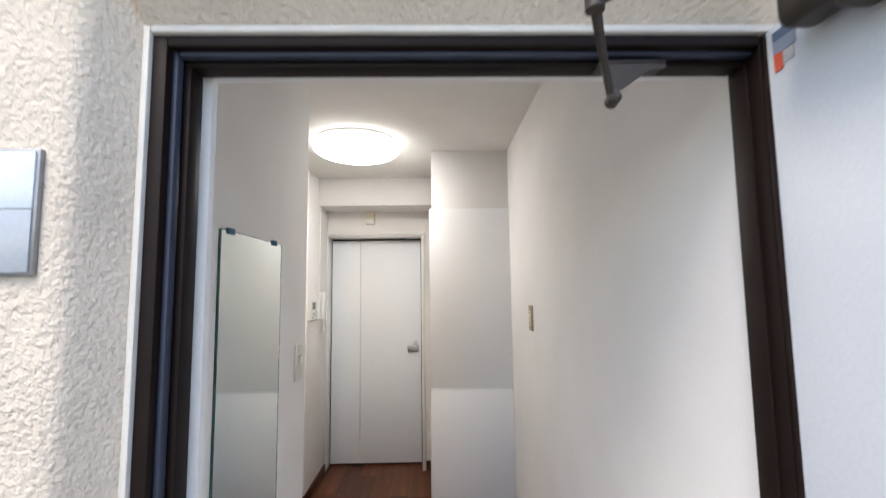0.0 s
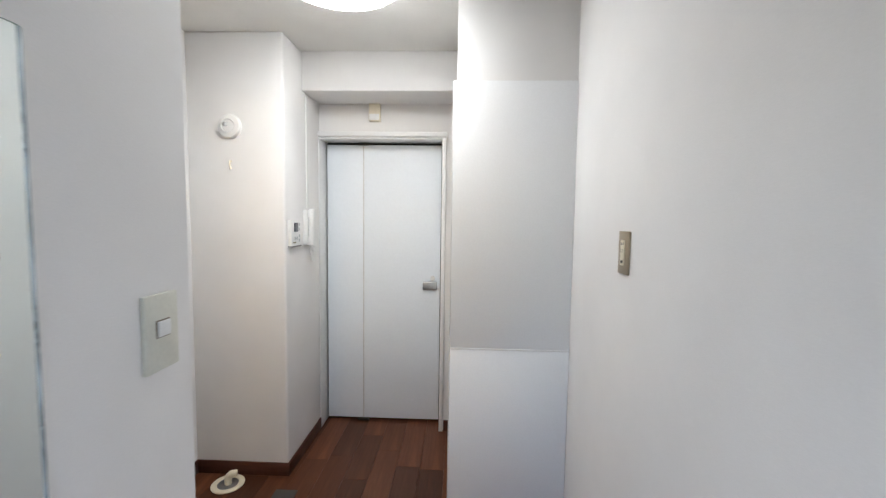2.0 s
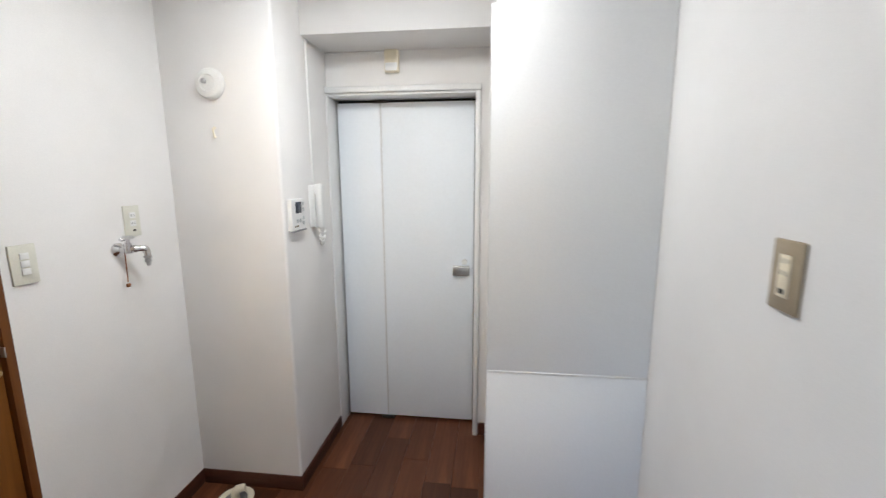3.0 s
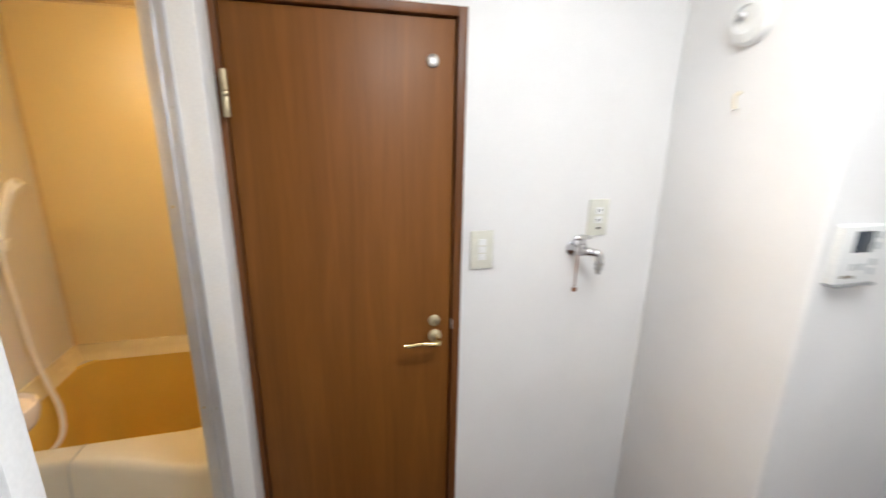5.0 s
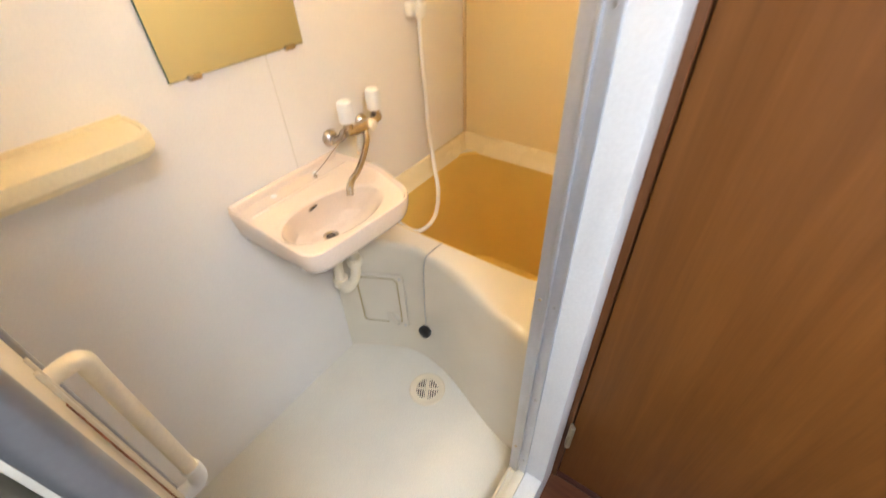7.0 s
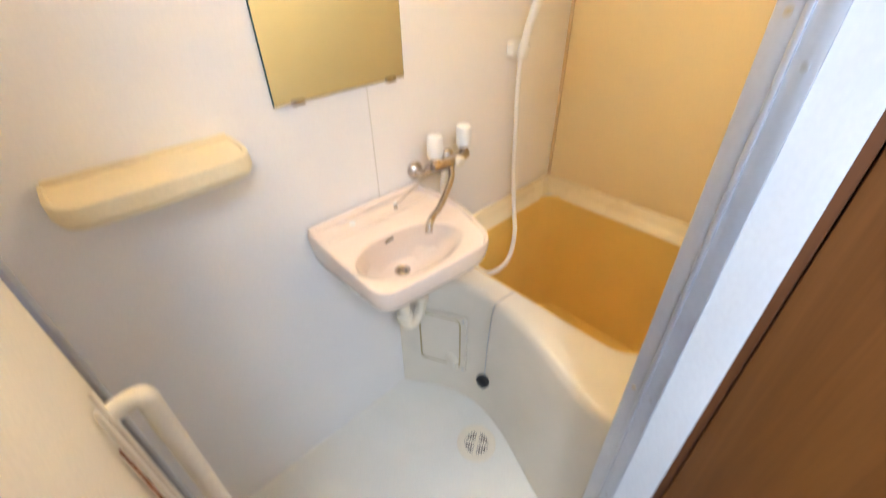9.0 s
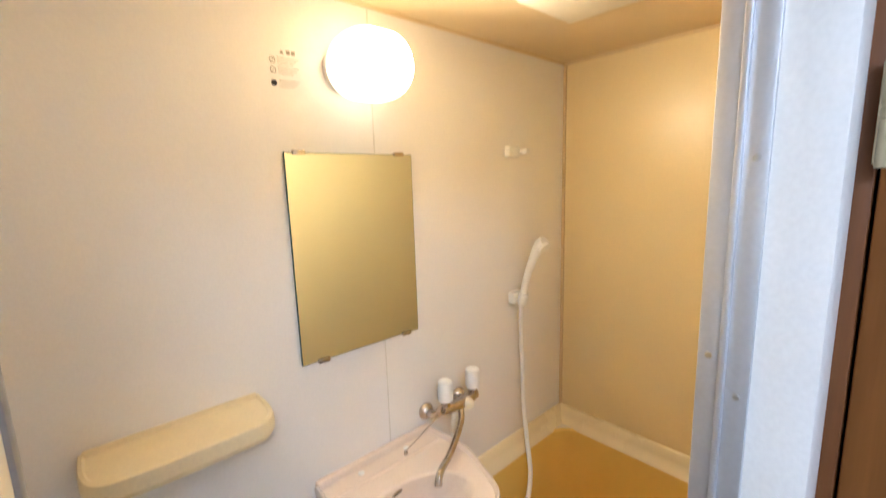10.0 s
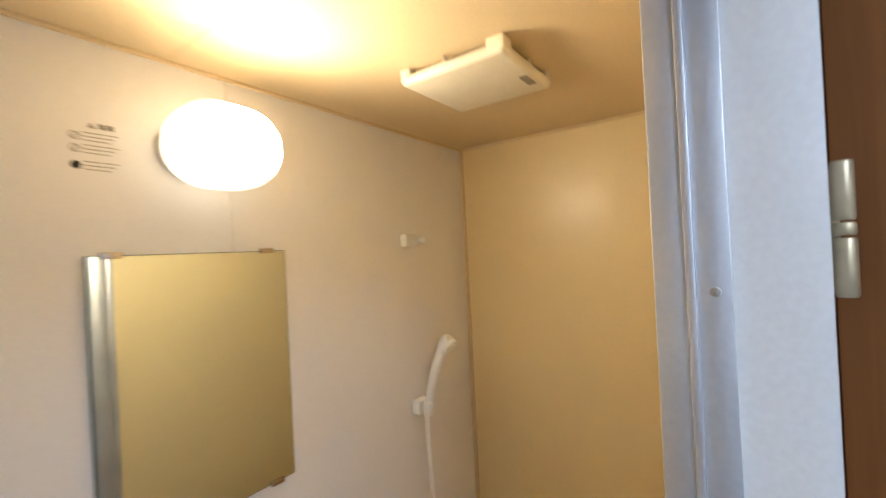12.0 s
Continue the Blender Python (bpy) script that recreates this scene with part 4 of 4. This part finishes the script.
    b.transform(pose(-1.252, 1.102, 0.832, -25, 0, 8))
    # dark plate painted as the shade within the overflow
    part("overflow_slit", b, DARK, t)
    part("chain_stay", lathe([(0.006, 0), (0.006, 0.004), (0.003, 0.010)], (-1.335, 1.028, 0.857), (0, 0, 1), 12), OLD_CHROME, t)
    part("plug_chain", tube([(-1.335, 1.028, 0.866), (-1.37, 1.034, 0.886), (-1.41, 1.04, 0.912), (-1.455, 1.045, 0.935)], 0.0016, 6, 4), OLD_CHROME, t, "thin ball chain")
    part("waste_pipe", tube([(-1.264, 1.126, 0.73), (-1.262, 1.124, 0.64), (-1.262, 1.122, 0.565), (-1.275, 1.120, 0.532), (-1.298, 1.117, 0.524), (-1.320, 1.114, 0.536), (-1.332, 1.112, 0.570), (-1.336, 1.106, 0.640), (-1.340, 1.080, 0.675), (-1.345, 1.02, 0.685), (-1.345, 0.98, 0.685)], 0.0155, 16), CREAM_PLASTIC, t, "cream plastic trap")
    for x, y, z in ((-1.262, 1.124, 0.665), (-1.262, 1.122, 0.575), (-1.334, 1.111, 0.590)):
        part("pipe_nut", lathe([(0.020, -0.013), (0.0225, -0.010), (0.0225, 0.010), (0.020, 0.013)], (x, y, z), (0, 0, 1), 16), CREAM_PLASTIC, t, "ribbed cream pipe nut")


basin()


def mixer():
    t = thing("wall_mixer_tap", (-1.55, 0.98, 0.94), "worn chrome two-handle wall mixer with cream knobs", "tap")
    z = 0.943
    for x in (-1.447, -1.577):
        part("flange", lathe([(0.023, 0), (0.025, 0.006), (0.021, 0.014), (0.013, 0.020)], (x, 0.976, 0.914), (0, 1, 0)), OLD_CHROME, t)
        part("leg", tube([(x, 0.988, 0.914), (x, 1.012, 0.916), (x, 1.034, 0.928), (x, 1.046, z + 0.002), (x, 1.056, z + 0.004)], 0.0115, 14), OLD_CHROME, t)
    part("bridge", tube([(-1.447, 1.055, z + 0.004), (-1.485, 1.058, z + 0.000), (-1.535, 1.058, z + 0.000), (-1.577, 1.055, z + 0.004)], [0.013, 0.016, 0.016, 0.013], 16), OLD_CHROME, t)
    for x in (-1.458, -1.566):
        part("stem", lathe([(0.013, 0), (0.013, 0.022)], (x, 1.055, z + 0.008), (0, 0, 1)), OLD_CHROME, t)
        prof = [(0.017, 0.022), (0.021, 0.026), (0.0215, 0.060), (0.020, 0.077), (0.016, 0.081), (0, 0.082)]
        part("knob", lathe(prof, (x, 1.055, z + 0.006), (0, 0, 1), 12), WHITE_PLASTIC, t, "cream ribbed knob")
    part("diverter", lathe([(0.014, 0), (0.014, 0.016), (0.011, 0.020), (0, 0.021)], (-1.530, 1.066, z), (0.2, 1, 0)), CREAM_PLASTIC, t, "cream diverter button")
    part("spout", tube([(-1.508, 1.062, z - 0.008), (-1.490, 1.082, z - 0.032), (-1.435, 1.115, z - 0.052), (-1.380, 1.148, z - 0.056), (-1.338, 1.172, z - 0.050), (-1.316, 1.184, z - 0.056), (-1.309, 1.188, z - 0.074)],
                       [0.0095, 0.009, 0.0085, 0.0085, 0.0085, 0.009, 0.0095], 14), OLD_CHROME, t, "swivel spout")
    part("hose_outlet", tube([(-1.505, 1.050, z - 0.008), (-1.498, 1.045, z - 0.05), (-1.495, 1.045, z - 0.085)], 0.010, 12, 3), CREAM_PLASTIC, t, "cream hose outlet")


mixer()


def shower():
    t = thing("hand_shower", (-1.85, 1.0, 1.2), "cream hand shower in a wall bracket with its hose", "shower")
    b = part("bracket", join(box(-1.876, -1.826, 0.976, 1.004, 1.150, 1.190, 0.006, 3), lathe([(0.015, -0.02), (0.017, -0.016), (0.017, 0.014), (0.015, 0.018)], (-1.860, 1.014, 1.168), (0, 0.25, 1))), WHITE_PLASTIC, t, "cream bracket")
    part("handset", tube([(-1.860, 1.006, 1.140), (-1.861, 1.016, 1.19), (-1.864, 1.030, 1.25), (-1.870, 1.052, 1.315), (-1.874, 1.072, 1.352), (-1.876, 1.088, 1.366)], [0.0105, 0.012, 0.0125, 0.015, 0.021, 0.020], 18), WHITE_PLASTIC, t, "cream handset")
    part("spray_face", lathe([(0.021, 0), (0.023, 0.006), (0.021, 0.012), (0, 0.013)], (-1.8755, 1.082, 1.352), (0, 0.75, -0.6)), WHITE_PLASTIC, t)
    part("hose", tube([(-1.860, 1.006, 1.145), (-1.862, 1.004, 1.05), (-1.868, 1.006, 0.92), (-1.866, 1.012, 0.79), (-1.848, 1.040, 0.665), (-1.80, 1.090, 0.575), (-1.72, 1.125, 0.520), (-1.63, 1.120, 0.515), (-1.572, 1.085, 0.575), (-1.535, 1.060, 0.640), (-1.505, 1.048, 0.72), (-1.495, 1.045, 0.80), (-1.495, 1.045, 0.862)], 0.0078, 12, 8), WHITE_PLASTIC, t, "cream plastic hose")


shower()

hook = thing("shower_hook", (-1.84, 0.98, 1.654), "small cream upper shower bracket", "hook")
part("base", box(-1.868, -1.812, 0.976, 0.998, 1.636, 1.672, 0.005, 3), WHITE_PLASTIC, hook)
part("ring", tube([(-1.868, 0.995, 1.654), (-1.876, 1.006, 1.654), (-1.872, 1.022, 1.654), (-1.856, 1.024, 1.654)], 0.008, 12, 4), WHITE_PLASTIC, hook, "open ring")

bmir = thing("bath_mirror", (-1.265, 0.978, 1.17), "frameless bathroom mirror held by small metal clips", "mirror")
part("glass", box(-1.431, -1.098, 0.9765, 0.9815, 1.167, 1.638), GLASS_EDGE, bmir, "dark glass edge")
part("silvering", box(-1.4298, -1.0992, 0.9815, 0.9822, 1.1682, 1.6368), MIRROR, bmir, "reflecting surface")
for x, z in ((-1.15, 1.167), (-1.39, 1.167), (-1.13, 1.638), (-1.39, 1.638)):
    part("clip", box(x - 0.014, x + 0.014, 0.9765, 0.986, z - 0.005, z + 0.005, 0.001), OLD_CHROME, bmir, "small metal clip")


def shelf():
    t = thing("bath_shelf", (-0.84, 1.03, 1.13), "yellowed plastic wall shelf with rounded ends", "shelf")
    poly = [(-1.002, 0.9765), (-1.002, 1.050), (-0.985, 1.092), (-0.94, 1.105), (-0.77, 1.105), (-0.725, 1.092), (-0.708, 1.050), (-0.708, 0.9765)]
    path = [(p.x, p.y) for p in smooth_path([(x, y, 0) for x, y in poly], 4)]
    cx, cy = -0.855, 0.99

    def sc(f, z, g=None):
        return [(cx + (x - cx) * f, max(0.9765, cy + (y - cy) * (g or f)), z) for x, y in path]

    part("tray", loft([sc(0.88, 1.094, 0.75), sc(0.97, 1.100, 0.93), sc(1.0, 1.112), sc(1.0, 1.130), sc(0.985, 1.138), sc(0.95, 1.139, 0.93), sc(0.93, 1.135, 0.90)]), YELLOW_PLASTIC, t)
    part("back_strip", box(-0.995, -0.715, 0.9765, 0.984, 1.105, 1.145, 0.003), YELLOW_PLASTIC, t)


shelf()


def bath_lamp():
    cx, cz = -1.277, 1.817
    t = thing("bath_wall_lamp", (cx, 0.98, cz), "oval wall lamp with a glowing warm white globe", "wall lamp")
    part("base", loft([[(x, y, z) for x, z in rounded(cx, cz, 0.150, 0.100, 0.048, 8)] for y in (0.976, 0.992)]), WHITE_PLASTIC, t, "white backplate of the globe")
    rings = []
    for y, g in ((0.9925, -0.045), (0.995, -0.022), (1.004, -0.010), (1.020, -0.003), (1.045, 0.0), (1.070, 0.0), (1.088, -0.005), (1.106, -0.017), (1.118, -0.036), (1.123, -0.072)):
        rings.append([(x, y, z) for x, z in rounded(cx, cz, 0.176 + 1.6 * g, 0.142 + 1.4 * g, 0.068 + 0.66 * g, 8)])
    part("globe", loft(rings, caps=(True, True)), BATH_GLOW, t, "glowing globe")


bath_lamp()

label_t = thing("warning_label", (-1.11, 0.977, 1.80), "faint printed warning label on the wall panel", "label")
for i, z in enumerate((1.819, 1.800, 1.775)):
    ring = [(0.0062, 0), (0.0062, 0.0006), (0, 0.0006)] if i == 2 else [(0.0048, 0), (0.0048, 0.0006), (0.0062, 0.0006), (0.0062, 0)]
    part("symbol", lathe(ring, (-1.0945, 0.9752, z), (0, 1, 0), 20, i == 2), DARK if i == 2 else PRINT, label_t)
    if i < 2:
        slash = box(-0.0055, 0.0055, 0, 0.0005, -0.0006, 0.0006)
        slash.transform(pose(-1.0945, 0.9752, z, 0, 45, 0))
        part("slash", slash, PRINT, label_t)
    for k in range(3):
        for a, b in ((-1.149 + 0.006 * k, -1.128), (-1.1265, -1.104)):
            part("text_line", box(a, b, 0.9752, 0.9757, z + 0.0055 - 0.0058 * k, z + 0.0066 - 0.0058 * k), PRINT, label_t)
for x in (-1.1385, -1.128):
    part("heading", box(x - 0.004, x + 0.004, 0.9752, 0.9757, 1.833, 1.841), PRINT, label_t)
part("warning_triangle", outline([(-1.1195, 1.833), (-1.110, 1.833), (-1.11475, 1.841)], 0.9752, 0.9757), PRINT, label_t)


def fan():
    t = thing("ceiling_fan_vent", (-1.62, 1.36, 1.973), "square cream extractor fan cover below the ceiling", "extractor fan")
    x0, x1, y0, y1 = -1.740, -1.524, 1.248, 1.470
    part("cover", box(x0, x1, y0, y1, 1.942, 1.963, 0.008, 3), CREAM_PLASTIC, t)
    # shaded slots between cover and ceiling, painted as one near-black block
    part("slot_shade", box(x0 + 0.02, x1 - 0.02, y0 + 0.02, y1 - 0.02, 1.9632, 1.9728, 0.002), DARK, t, "dark block put in for the shade above the cover")
    for x, y, w, d in ((x1 - 0.016, y1 - 0.016, 0.034, 0.034), (x1 - 0.012, y0 + 0.012, 0.024, 0.024), (x0 + 0.012, y1 - 0.012, 0.024, 0.024), (x0 + 0.012, y0 + 0.012, 0.024, 0.024),
                       (x1 - 0.006, (y0 + y1) / 2 - 0.01, 0.010, 0.007), ((x0 + x1) / 2 - 0.01, y1 - 0.006, 0.007, 0.010)):
        part("post", box(x - w / 2, x + w / 2, y - d / 2, y + d / 2, 1.948, 1.9728, 0.003), CREAM_PLASTIC, t)
    part("lettering", box(x0 + 0.05, x0 + 0.10, y1 - 0.028, y1 - 0.012, 1.9412, 1.9425), PRINT, t, "small unreadable lettering")


fan()

hatch_c = thing("ceiling_hatch", (-1.0, 1.34, 1.973), "cream access hatch with a dark seal in the bathroom ceiling", "hatch")
part("panel", loft([[(x, y, z) for x, y in rounded(-1.0, 1.335, w, w, 0.045, 8)] for z, w in ((1.9726, 0.424), (1.970, 0.424), (1.969, 0.420))]), BATH_CEIL, hatch_c)
part("seal", loft([[(x, y, z) for x, y in rounded(-1.0, 1.335, w, w, 0.047, 8)] for z, w in ((1.9720, 0.4285), (1.9716, 0.425))], caps=(False, False)), DARK, hatch_c, "dark seal line")

# ---- floor planks ----
floor = structure("floor", join(box(-1.47, XR, 1.30, 3.80, -0.12, -0.0065), box(-0.545, XR, 1.25, 1.30, -0.12, -0.0065)), JOINT, "reddish-brown wooden plank floor")
WIDTH, meshes = 0.132, {}
rng = random.Random(4)
x = -1.37
while x < XR:
    w = min(WIDTH, XR - x)
    y = 1.25 - rng.uniform(0, 0.5)
    while y < 3.80:
        y1 = min(y + rng.choice((0.45, 0.6, 0.75)), 3.80)
        a = max(y, 1.25 if x > -0.56 else 1.72)
        if y1 - a > 0.03:
            bm = box(x + 0.0005, x + w - 0.0005, a + 0.0004, y1 - 0.0004, -0.008, 0.0, 0.0006, 1)
            piece = mesh_object("plank", bm, PLANK, (x, a, 0))
            piece.parent, piece.location = floor, (x, a, 0)
        y = y1
    x += WIDTH
